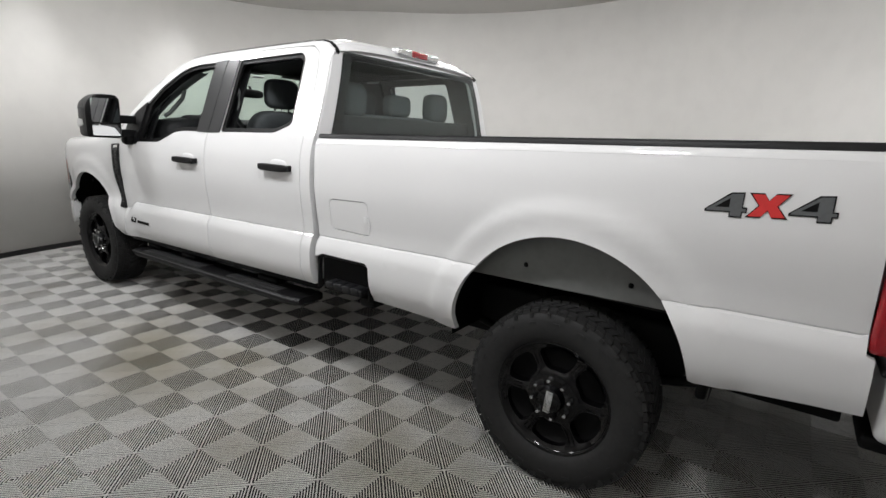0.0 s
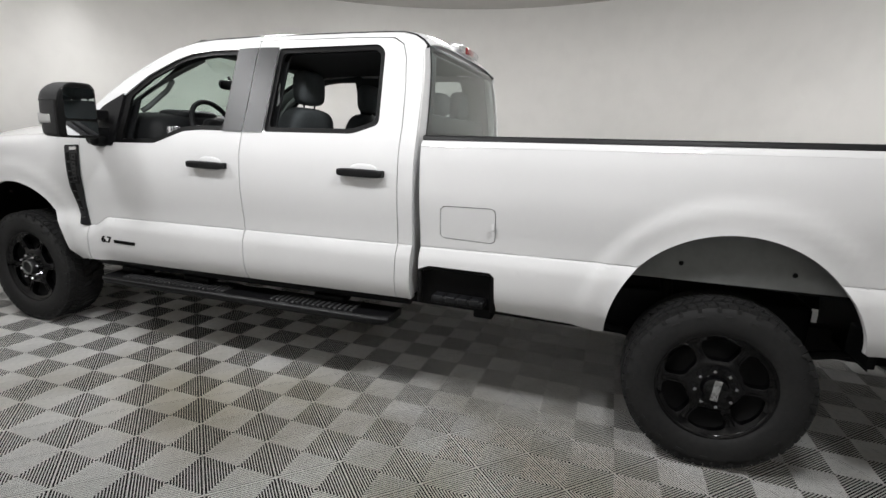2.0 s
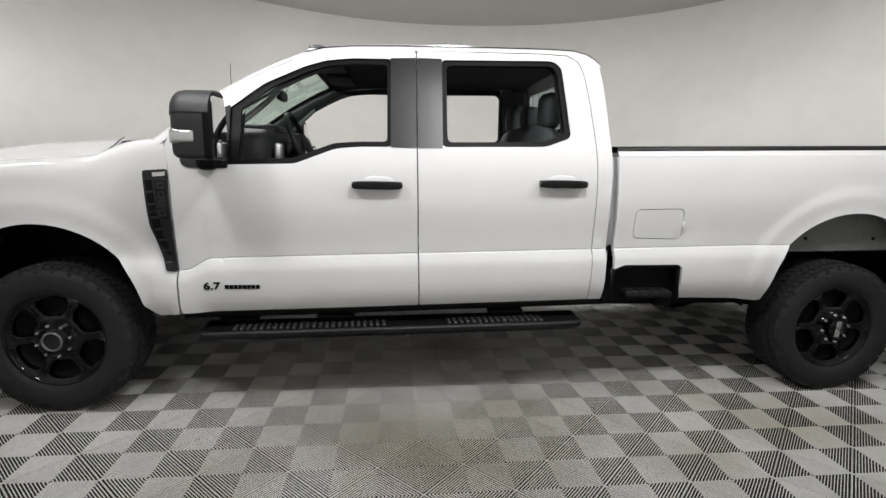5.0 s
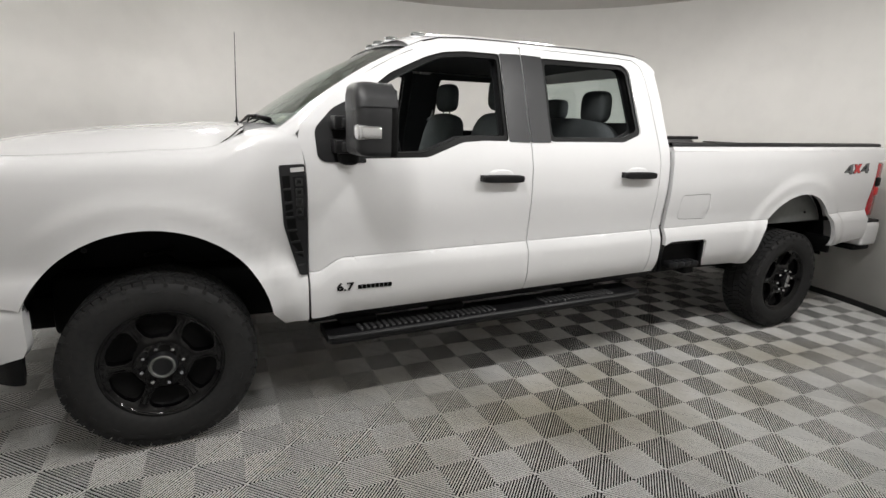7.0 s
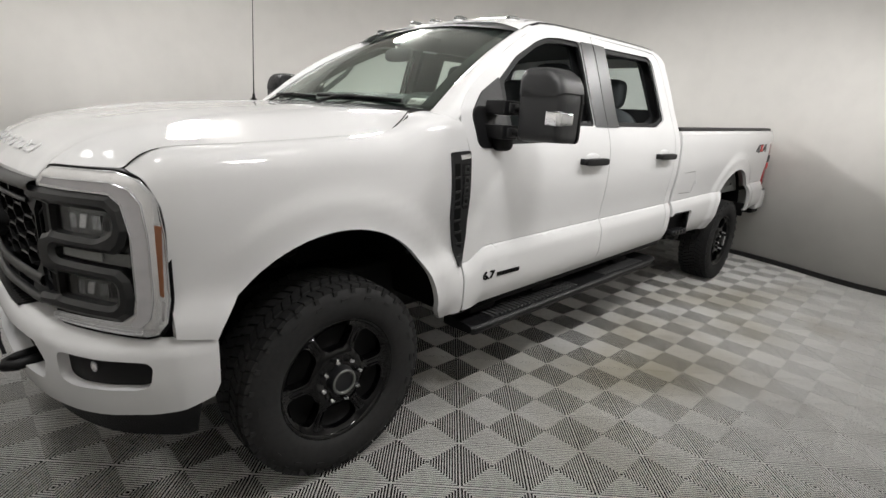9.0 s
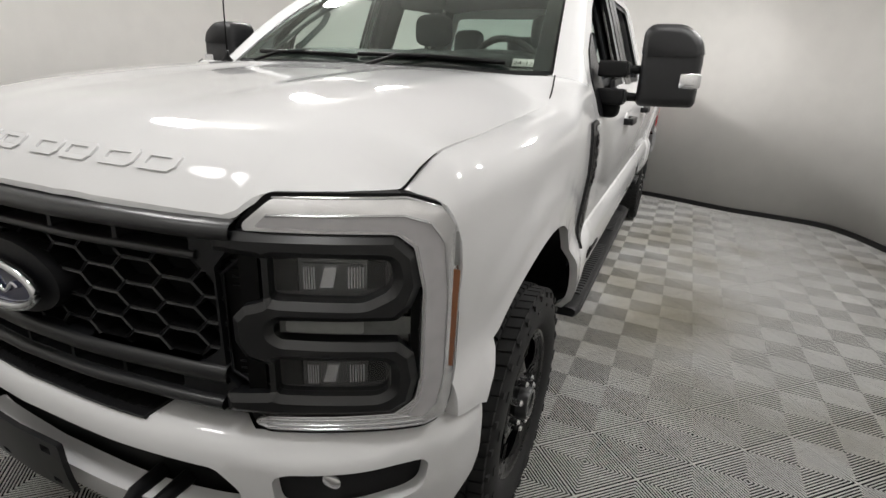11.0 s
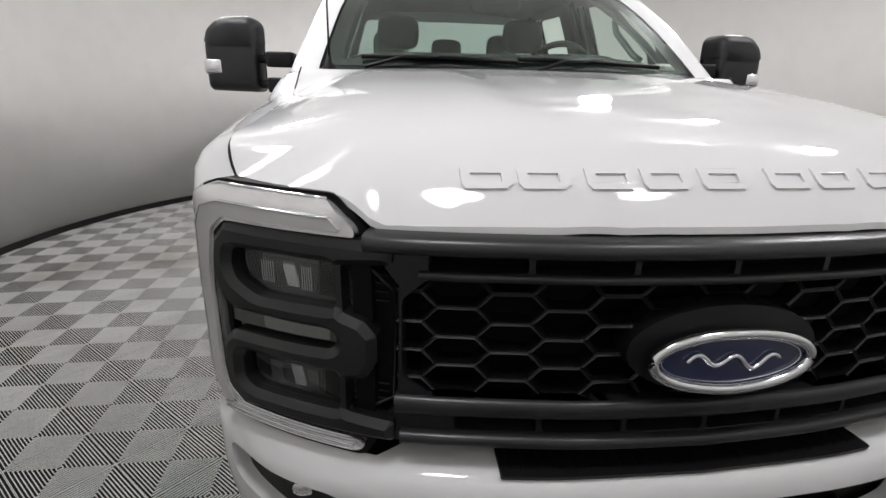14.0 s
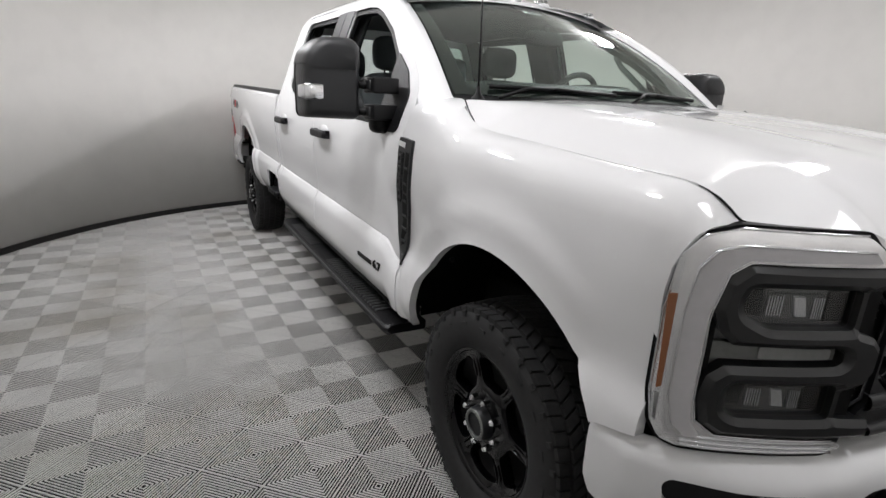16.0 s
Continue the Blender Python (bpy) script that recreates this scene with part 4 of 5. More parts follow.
# honeycomb: one mesh of hexagon frames
verts, faces = [], []
PU, PZ2 = .0915, .0545
for i in range(-6, 7):
    for j in range(-3, 4):
        u, z = i * PU, .996 + j * PZ2 + (PZ2 / 2 if i % 2 else 0)
        if abs(u) > .56 or not .86 < z < 1.125 or (u / .165) ** 2 + ((z - .985) / .07) ** 2 < 1:
            continue
        def hexagon(g, d):
            h, w0, w1 = PZ2 / 2 - g, PU * .37 - g * .5, PU * .64 - g * 1.1
            return [on_front(max(min(u + a, .56), -.56), min(max(z + b, .876), 1.110), d) for a, b in ((-w1, 0), (-w0, -h), (w0, -h), (w1, 0), (w0, h), (-w0, h))]
        k = len(verts)
        verts += hexagon(0, -.014) + hexagon(.0042, -.010) + hexagon(.0052, -.045)
        for q in range(6):
            r = (q + 1) % 6
            faces += [(k + q, k + r, k + 6 + r, k + 6 + q), (k + 6 + q, k + 6 + r, k + 12 + r, k + 12 + q)]
comb = raw("honeycomb", verts, faces, SATIN, fascia, "dark honeycomb mesh", smooth=False)
# the cells' inner walls are black: shade of their depth put into colour
comb.data.materials.append(BLACK)
comb.data.polygons.foreach_set("material_index", [i % 2 for i in range(len(faces))])


def oval(a, b, n=48, cu=0.0, cz=.978):
    return [(cu + a * math.cos(2 * math.pi * i / n), cz + b * math.sin(2 * math.pi * i / n)) for i in range(n)]


def on_badge(u, z, d):
    return (FX(abs(u)) + d, u, z)


sur = panel("badge_surround", oval(.176, .083, cz=.985), [], lambda u, z, d: on_badge(u, z, d + .012 + .012 * (1 - (u / .176) ** 2 - ((z - .985) / .083) ** 2)), TEXTURED, fascia, step=0.03, thick=0.05)
part("badge_rim", tube([on_badge(u, z, .040) for u, z in oval(.144, .0525)], .0095, 8, True), CHROME, sur, "chrome oval rim")
panel("badge_field", oval(.140, .0485), [], lambda u, z, d: on_badge(u, z, d + .035), BLUE, sur, "plain blue oval", step=0.04, thick=0.004)
panel("badge_line", oval(.129, .0410), [oval(.1268, .0390)], lambda u, z, d: on_badge(u, z, d + .0365), CHROME, sur, step=0.03, thick=0.001)
wave = [on_badge(-.085 + .17 * k / 60, .978 + .011 * math.sin(k * .26) + .0045 * math.sin(k * .105), .0385) for k in range(61)]
part("badge_shape", tube(wave, .0042, 6, flat=1.0), CHROME, sur, "plain silver wave")


def mirrored(f, s):
    return lambda u, z, d: f(s * u, z, d)


CHROME_LINE = [(.617, 1.184), (.664, 1.229), (.865, 1.234), (.918, 1.214), (.950, 1.165), (.962, 1.05), (.962, .86), (.952, .79), (.93, .755), (.90, .746), (.628, .747), (.607, .776), (.635, .786), (.85, .789), (.884, .82), (.891, .87), (.891, 1.06), (.876, 1.145), (.85, 1.170), (.617, 1.171)]
GASKET = [(.598, 1.176), (.654, 1.237), (.868, 1.241), (.924, 1.220), (.957, 1.168), (.972, 1.05), (.972, .86), (.962, .782), (.937, .744), (.903, .734), (.620, .735), (.596, .77)]
LIGHT_BAR = [(.638, 1.180), (.656, 1.201), (.858, 1.205), (.898, 1.190), (.920, 1.150), (.929, 1.05), (.929, .862), (.918, .805), (.895, .778), (.872, .785), (.892, .818), (.8955, .87), (.8955, 1.06), (.880, 1.150), (.852, 1.176)]
CLAMP = [(.560, 1.168), (.560, 1.130), (.642, 1.122), (.642, 1.036), (.606, 1.024), (.586, 1.0), (.586, .95), (.604, .916), (.642, .905), (.642, .840), (.560, .832), (.560, .792), (.846, .792), (.878, .816), (.888, .87), (.880, .926), (.856, .952), (.668, .960), (.655, .970), (.655, .990), (.668, 1.0),
         (.850, .998), (.874, 1.024), (.888, 1.07), (.880, 1.132), (.850, 1.168)]
LENS_1 = rounded([(.652, 1.040), (.80, 1.036), (.840, 1.060), (.847, 1.085), (.840, 1.122), (.652, 1.125)], .012, 3)
LENS_2 = rounded([(.652, .838), (.825, .834), (.844, .850), (.844, .898), (.834, .915), (.652, .918)], .012, 3)
for s in (1, -1):
    f = mirrored(on_front, s)
    lamp = panel("headlamp", rounded([(.60, .775), (.93, .76), (.955, .86), (.955, 1.12), (.90, 1.215), (.655, 1.215)], .02), [], lambda u, z, d: f(u, z, d - .018), LAMP_GREY, truck, "headlamp unit with silver surround and charcoal clamps", step=0.05, thick=0.02, flip=s < 0)
    panel("lamp_gasket", rounded(GASKET, .012, 3), [[(.63, .80), (.868, .805), (.876, .87), (.876, 1.06), (.858, 1.15), (.63, 1.155)]], lambda u, z, d: f(u, z, d - .002), BLACK, lamp, "black rubber gap round the lamp", step=0.04, thick=0.03, flip=s < 0)
    panel("silver_surround", rounded(CHROME_LINE, .012, 3), [], lambda u, z, d: f(u, z, d + .016 - .015 * step01(.934, .962, u) - .013 * step01(1.208, 1.234, z) * step01(.62, .67, u) - .010 * step01(.768, .750, z)),
          SMOKE, lamp, "bright silver lamp surround", step=0.014, thick=0.03, flip=s < 0, edge_step=.02)
    panel("light_bar", rounded(LIGHT_BAR, .006, 3), [], lambda u, z, d: f(u, z, d + .0205), FROST, lamp, "frosted grey light bar", step=0.03, thick=0.005, flip=s < 0, edge_step=.02)
    for zz in (.7805, .7685, .759):
        part("trim_line", tube([f(lerp(.632, .90, i / 12), zz, .0165) for i in range(13)], .0022, 6), CHROME, lamp)
    # bright edges of the surround, outside and inside the light bar
    for edge, lift, wide in ((CHROME_LINE[1:10], .003, .0030), (LIGHT_BAR[1:8], .0205, .0018), (CHROME_LINE[12:-1], .0160, .0024)):
        line = [q for a, b in zip(edge, edge[1:]) for q in [(lerp(a[0], b[0], i / 6), lerp(a[1], b[1], i / 6)) for i in range(6)]] + [edge[-1]]
        part("bright_edge", tube([f(u, z, lift) for u, z in line], wide, 6), CHROME, lamp, "polished edge")
    hull = rounded(CLAMP, .005, 2)
    rim_gap = [np.array(q) for q in (hull, LENS_1, LENS_2)]
    def clamp_at(u, z, d):
        p = np.array([(u, z)])
        g = min(edge_gap(p, q)[0] for q in rim_gap)
        return f(u, z, d + .026 - .012 * (1 - min(g / .012, 1)))
    panel("clamp", hull, [LENS_1, LENS_2], clamp_at, GRAPHITE, lamp, "charcoal double clamp", step=0.02, thick=0.05, flip=s < 0, edge_step=.015, sharp=18,
          lines=[dense(shrink(dense(hull, .01), .0135), .008), dense(shrink(dense(LENS_1, .01), -.0135), .008), dense(shrink(dense(LENS_2, .01), -.0135), .008)])
    panel("insert", rounded([(.552, .86), (.60, .842), (.65, .842), (.65, 1.12), (.60, 1.12), (.552, 1.08)], .01), [], lambda u, z, d: f(u, z, d - .02), BLACK, lamp, "black mesh insert", step=0.05, thick=0.02, flip=s < 0)
    part("insert_rib", tube([f(u, z, -.010) for u, z in [(.642, .846), (.600, .846), (.562, .868), (.560, 1.075), (.600, 1.112), (.642, 1.112)]], .004, 6), SATIN, lamp)
    for zz in (.856, .872, .888, 1.052, 1.068, 1.084, 1.100):
        part("insert_rib", tube([f(u, zz, -.018) for u in (.575, .61, .645)], .002, 5), SATIN, lamp)
    panel("light_strip", [(.66, .966), (.88, .958), (.88, .996), (.66, .996)], [], lambda u, z, d: f(u, z, d - .004), LAMP_GREY, lamp, "pale running-light strip", step=0.03, thick=0.02, flip=s < 0)
    panel("light_strip", rounded([(.672, .970), (.80, .966), (.80, .992), (.672, .992)], .005), [], lambda u, z, d: f(u, z, d + .001), BOWL, lamp, step=0.03, thick=0.006, flip=s < 0)
    for z0, z1, line in ((1.046, 1.112, LENS_1), (.842, .906, LENS_2)):
        part("projector", prism(rounded([(.700, z0 + .006), (.800, z0 + .008), (.800, z1 - .008), (.700, z1 - .006)], .006), f, (-.019, -.013), .003), LAMP_GREY, lamp, "grey projector bowl", smooth=False)
        part("projector_shade", prism(rounded([(.728, z0 + .010), (.752, z0 + .010), (.760, z1 - .010), (.738, z1 - .010)], .004), f, (-.014, -.008), .003), SMOKE, lamp, "silver reflector", smooth=False)
        part("lamp_blank", prism([(.654, z0 + .002), (.694, z0 + .002), (.694, z1), (.654, z1)], f, (-.018, -.012), .002), BLACK, lamp, smooth=False)
        part("lamp_blank", prism([(.806, z0 + .006), (.836, z0 + .010), (.836, z1 - .006), (.806, z1)], f, (-.018, -.013), .002), TRIM, lamp, smooth=False)
        for k in range(6):
            u = .776 + k * .0045
            part("fin", prism([(u, z0 + .012), (u + .002, z0 + .012), (u + .002, z1 - .012), (u, z1 - .012)], f, (-.014, -.007)), CHROME, lamp, smooth=False)
        for k in range(5):
            u = .704 + k * .0042
            part("fin", prism([(u, z0 + .01), (u + .002, z0 + .01), (u + .002, z1 - .012), (u, z1 - .012)], f, (-.014, -.007)), CHROME, lamp, smooth=False)
        g = panel("lens", shrink(line, -.004), [], lambda u, z, d: f(u, z, d - .002), LENS, lamp, "clear lens", step=0.05, thick=0.003, flip=s < 0, solid=True)
        g.visible_shadow = False
    panel("side_reflector", rounded([(.936, .885), (.951, .872), (.957, 1.085), (.938, 1.092)], .003), [], lambda u, z, d: f(u, z, d + .012), AMBER, lamp, "amber side reflector", step=0.03, thick=0.006, flip=s < 0)
    panel("side_mirror_strip", [(.936, 1.10), (.955, 1.095), (.950, 1.165), (.930, 1.17)], [], lambda u, z, d: f(u, z, d + .0115), CHROME, lamp, step=0.03, thick=0.004, flip=s < 0)
    panel("side_mirror_strip", [(.934, .865), (.952, .86), (.948, .80), (.930, .785)], [], lambda u, z, d: f(u, z, d + .0115), CHROME, lamp, step=0.03, thick=0.004, flip=s < 0)

# bumper
half = [(0, .772), (.40, .770), (.58, .764), (.62, .742), (.90, .745), (1.02, .750), (1.12, .750), (1.163, .748), (1.163, .56), (1.14, .515), (1.06, .492), (.95, .478), (.70, .462), (.40, .455), (0, .452)]
bumper_line = half + [(-u, z) for u, z in half[1:-1][::-1]]
intake = rounded([(-.548, .668), (-.605, .61), (-.58, .540), (-.40, .530), (.40, .530), (.58, .540), (.605, .61), (.548, .668), (.25, .672), (-.25, .672)], .02, 3)
fog = rounded([(.665, .655), (.70, .668), (.96, .662), (.975, .645), (.965, .585), (.93, .568), (.72, .560), (.675, .572)], .02, 3)
bumper = panel("front_bumper", bumper_line, [intake, fog, [(-u, z) for u, z in fog]], on_bumper, PAINT, truck, "white front bumper with black pockets", step=0.03, thick=0.06, flip=False)
panel("step_pad", rounded([(-.388, .772), (-.378, .727), (.378, .727), (.388, .772)], .004), [], lambda u, z, d: on_bumper(u, z, d + .008), TEXTURED, bumper, "black ribbed step pad", step=0.012, thick=0.010, edge_step=.02, stretch=3, flip=False)
for k in range(24):
    u = -.368 + k * .031
    part("pad_rib", prism([(u, .737), (u + .019, .737), (u + .019, .768), (u, .768)], on_bumper, (.006, .0105)), TEXTURED, bumper, smooth=False)
panel("intake_back", [(-.62, .50), (.62, .50), (.62, .70), (-.62, .70)], [], lambda u, z, d: on_bumper(u, z, d - .07), BLACK, bumper, step=0.08, thick=0.01, flip=False)
for s in (1, -1):
    f = mirrored(on_bumper, s)
    pocket = panel("fog_pocket", shrink(fog, -.012), [], lambda u, z, d: f(u, z, d - .034), TEXTURED, bumper, "black fog-lamp pocket", step=0.04, thick=0.02, flip=s < 0)
    lx, ly, lz = f(.775, .622, -.034)
    part("fog_lens", cushion((lx, ly, lz), (.02, .052, .034), 2.3, 10, 16), SMOKE, pocket, "small clear fog lamp")
    hx, hy, hz = f(.365, .575, 0)
    hook = tube([(hx - .09, hy - s * .035, hz - .03), (hx + .0, hy - s * .038, hz - .045), (hx + .032, hy - s * .02, hz - .05), (hx + .038, hy + s * .01, hz - .05), (hx + .01, hy + s * .034, hz - .045), (hx - .09, hy + s * .035, hz - .03)], .019, 10)
    part("tow_hook", hook, TEXTURED, bumper, "black steel tow hook")
bracket = panel("plate_bracket", rounded([(-.155, .475), (.155, .475), (.155, .622), (-.155, .622)], .01), [rounded([(a, .585), (a + .035, .585), (a + .035, .605), (a, .605)], .004) for a in (-.12, .085)] + [rounded([(a, .492), (a + .03, .492), (a + .03, .508), (a, .508)], .004) for a in (-.12, .09)],
                lambda u, z, d: on_bumper(u, z, d + .03), SATIN, bumper, "empty dark number-plate bracket", step=0.05, thick=0.012, flip=False)
dam = [(-1.10, .36), (1.10, .36), (1.12, .50), (-1.12, .50)]
panel("air_dam", dam, [], lambda u, z, d: on_bumper(u, z, d - .045), TEXTURED, bumper, "black air dam", step=0.05, thick=0.02, flip=False)

# ---- wheels ----
def tyre_mesh():
    prof = [(.246, -.105), (.258, -.124), (.28, -.135), (.315, -.141), (.350, -.138), (.376, -.130), (.387, -.116), (.390, -.09), (.392, 0), (.390, .09), (.387, .116), (.376, .130), (.350, .138), (.315, .141), (.28, .135), (.258, .124), (.246, .105)]
    bm = spin(prof, 72)
    n = 60
    def lug(q, w, h0, h1, r0, r1, skew):
        vs = []
        for r in (r0, r1):
            k = .94 if r == r1 else 1
            for a, h in ((-w * k, h0), (w * k, h0), (w * k, h1), (-w * k, h1)):
                ang = q + a + skew * (h - (h0 + h1) / 2)
                vs.append(bm.verts.new((r * math.cos(ang), h, r * math.sin(ang))))
        for f4 in ((0, 1, 2, 3), (7, 6, 5, 4), (0, 4, 5, 1), (1, 5, 6, 2), (2, 6, 7, 3), (3, 7, 4, 0)):
            bm.faces.new([vs[i] for i in f4])
    for j in range(n):
        q = 2 * math.pi * j / n
        for sgn in (-1, 1):
            lug(q + (.03 if sgn > 0 else 0), .046, min(sgn * .085, sgn * .126), max(sgn * .085, sgn * .126), .380, .3965, sgn * .5)
            lug(q + .02 * sgn, .044, min(sgn * .032, sgn * .078), max(sgn * .032, sgn * .078), .386, .4025, -sgn * 1.2)
            if j % 2 == 0:
                lug(q, .022, min(sgn * .128, sgn * .1375), max(sgn * .128, sgn * .1375), .366, .384, 0)
            if j % 3 == 0:
                lug(q, .045, min(sgn * .1385, sgn * .1425), max(sgn * .1385, sgn * .1425), .338, .348, 0)
        lug(q + .05, .043, -.026, .026, .386, .4035, .9)
    return bm


def rim_face(r):
    """How far the wheel's face stands out at radius r (0: the tyre's bead)."""
    return pchip([0, .055, .075, .105, .125, .165, .20, .222, .235], [.004, .002, -.004, -.006, -.014, -.016, -.012, -.004, .004])(r)


def rim_mesh():
    """The rim's outline and its six wide windows between narrow spokes."""
    outer = [(.233 * math.cos(2 * math.pi * i / 72), .233 * math.sin(2 * math.pi * i / 72)) for i in range(72)]
    window = [(.120, -17), (.134, -22), (.16, -24), (.188, -24.2), (.206, -21), (.212, -10), (.213, 0), (.212, 10), (.206, 21), (.188, 24.2), (.16, 24), (.134, 22), (.120, 17), (.117, 0)]
    holes = []
    for k in range(6):
        shape = [(r * math.cos(radians(90 + 60 * k + a)), r * math.sin(radians(90 + 60 * k + a))) for r, a in window]
        holes.append(rounded(shape, .010, 2))
    return outer, holes


WHEEL_MESHES = {}


def wheel(x, s, front):
    """A black alloy wheel with its tyre; the wheel's middle plane is y = 0.835."""
    ob = thing("wheel", (x, s * .838, .404), "", "")
    for key in ("label", "category"):
        if key in ob:
            del ob[key]
    ob.parent = truck
    ob.scale = (1, s, 1)
    if not WHEEL_MESHES:
        t = part("tyre", tyre_mesh(), RUBBER, None, "black all-terrain tyre", True, 35)
        outer, holes = rim_mesh()
        def at(u, v, d):
            r = math.hypot(u, v)
            p = np.array([(u, v)])
            g = min(edge_gap(p, q)[0] for q in holes)
            return (u * 1.06, .108 + rim_face(r) + .004 * math.sin(min(g / .009, 1) * math.pi / 2) - .004 + d * 1.0, v * 1.06)
        loops = [dense(shrink(dense(q, .01), -.004), .007) for q in holes]
        rim = panel("rim", outer, holes, at, GLOSS, None, "gloss black six-window alloy rim", step=0.012, thick=0.045, flip=True, edge_step=.012, lines=loops)
        # the pocket behind each window, with its own lip
        pocket = part("window_pocket", spin([(.112, .060), (.150, .040), (.205, .045), (.232, .075)], 48), BLACK)
        barrel = part("barrel", spin([(.249, .118), (.253, .110), (.245, .10), (.216, .05), (.21, -.10), (.248, -.115)], 48), GLOSS)
        lip = part("rim_lip", spin([(.240, .106), (.250, .122), (.257, .118), (.253, .10)], 64), GLOSS)
        brake = part("brake_disc", spin([(.0, .02), (.17, .02), (.172, .01), (.172, -.02), (.0, -.03)], 40), STEEL, None, "dark brake disc")
        nut = part("lug_nut", spin([(0, .034), (.007, .033), (.011, .026), (.0125, 0), (.0125, -.02)], 8), CHROME, None, "", False)
        cap = part("hub_cap", spin([(0, .030), (.040, .030), (.042, .037), (.052, .037), (.055, .030), (.060, .0), (.064, -.03)], 36), SATIN, None, "dark hub cap", True, 35)
        ring = part("cap_ring", spin([(.041, .036), (.043, .040), (.051, .040), (.053, .036)], 36), LAMP_GREY)
        rear_cap = part("hub_cap", spin([(0, .046), (.040, .044), (.052, .036), (.058, .015), (.062, -.03)], 36), GLOSS, None, "black hub cap", True, 35)
        plate = part("cap_plate", block((-.016, .044, -.050), (.016, .050, .050), .003), CHROME)
        rib = part("spoke_rib", block((.150, .091, -.0035), (.214, .0975, .0035), .003), GLOSS)
        for key, o in (("tyre", t), ("rim", rim), ("barrel", barrel), ("rim_lip", lip), ("brake_disc", brake), ("lug_nut", nut), ("hub_cap", cap), ("cap_ring", ring), ("rear_cap", rear_cap), ("cap_plate", plate), ("spoke_rib", rib), ("window_pocket", pocket)):
            WHEEL_MESHES[key] = (o.data, o.get("label", ""))
            bpy.data.objects.remove(o)
    def put(key, m=None, name=None):
        me, label = WHEEL_MESHES[key]
        o = new(name or key, me)
        o.parent = ob
        if m:
            o.matrix_basis = m
        return tagged(o, label=label)
    turn = Matrix.Rotation(random.uniform(-.09, .09), 4, "Y")
    put("tyre")
    put("rim", turn)
    put("barrel")
    put("rim_lip")
    put("brake_disc")
    put("window_pocket")
    for k in range(6):
        for e in (-1, 1):
            put("spoke_rib", turn @ Matrix.Rotation(radians(60 * k + 30 - 90 + e * 0), 4, "Y") @ Matrix.Translation((0, 0, e * .0105)))
    for k in range(8):
        put("lug_nut", turn @ Matrix.Rotation(radians(45 * k + 10), 4, "Y") @ Matrix.Translation((.085, .104, 0)))
    if front:
        put("hub_cap", Matrix.Translation((0, .108, 0)))
        put("cap_ring", Matrix.Translation((0, .108, 0)))
    else:
        put("rear_cap", Matrix.Translation((0, .104, 0)), "hub_cap")
        put("cap_plate", Matrix.Translation((0, .104, 0)) @ Matrix.Rotation(radians(-6), 4, "Y"))
    return ob


for x, front in ((-.012, True), (-4.455, False)):
    for s in (1, -1):
        wheel(x, s, front)

# ---- under the truck ----
# the frame block is made wide to keep light from the floor beneath
under = part("chassis", block((-4.90, -.60, .45), (.45, .60, .74), .03), BLACK, truck, "dark ladder frame and underbody, widened to block light")
# unseen black slab added to deepen the shade under the cab
part("body_floor", block((-3.80, -.86, .575), (-.62, .86, .66), .02), BLACK, under)
for s in (1, -1):
    part("frame_rail", block((-5.45, s * .46 - .04, .46), (.72, s * .46 + .04, .62), .012), STEEL, under)
    part("leaf_spring", tube([(-5.15, s * .60, .56), (-4.8, s * .60, .47), (-4.455, s * .60, .44), (-4.1, s * .60, .47), (-3.7, s * .60, .58)], .03, 8, flat=.7), STEEL, under)
    part("shock_absorber", tube([(-4.30, s * .62, .36), (-4.22, s * .58, .85)], .03, 10), STEEL, under)
    part("coil_spring", tube([(.0 + .06 * math.cos(a * .7), s * .50 + .06 * math.sin(a * .7), .42 + a * .0085) for a in range(50)], .011, 6), STEEL, under)
    rows = [[(ARCH_F[0] + .55 * math.cos(radians(a)), s * y, ARCH_F[1] + .55 * math.sin(radians(a))) for y in (.45, .70, .955 if 60 < a < 165 else .92)] for a in range(-4, 178, 6)]
    strip(rows, BLACK, "fender_liner", truck, "black wheel-arch liner")
    part("inner_fender", block((-.60, min(s * .44, s * .46), .55), (.56, max(s * .44, s * .46), 1.15), .01), BLACK, under)
    for bx, bz in ((-.42, .88), (.25, .95)):
        part("clip", cushion((bx * .98, s * .86, bz - .03), (.02, .02, .02), 2.2, 6, 8), SATIN, under)
    part("mud_guard", block((-5.02, min(s * .74, s * .955), .60), (-4.985, max(s * .74, s * .955), .74), .01), BLACK, under)
for x in (-.012, -4.455):
    part("axle", tube([(x, -.70, .404), (x, -.2, .404), (x, .0, .404), (x, .2, .404), (x, .70, .404)], [.05, .055, .13, .055, .05], 12), STEEL, under)
part("drive_shaft", tube([(-.1, .05, .42), (-4.4, 0, .42)], .045, 10), STEEL, under)
part("exhaust_pipe", tube([(-1.2, -.40, .42), (-3.6, -.42, .42), (-4.0, -.5, .55), (-5.2, -.62, .50)], .045, 10), STEEL, under)
part("fuel_tank", block((-3.9, .12, .42), (-2.5, .42, .62), .04), BLACK, under)

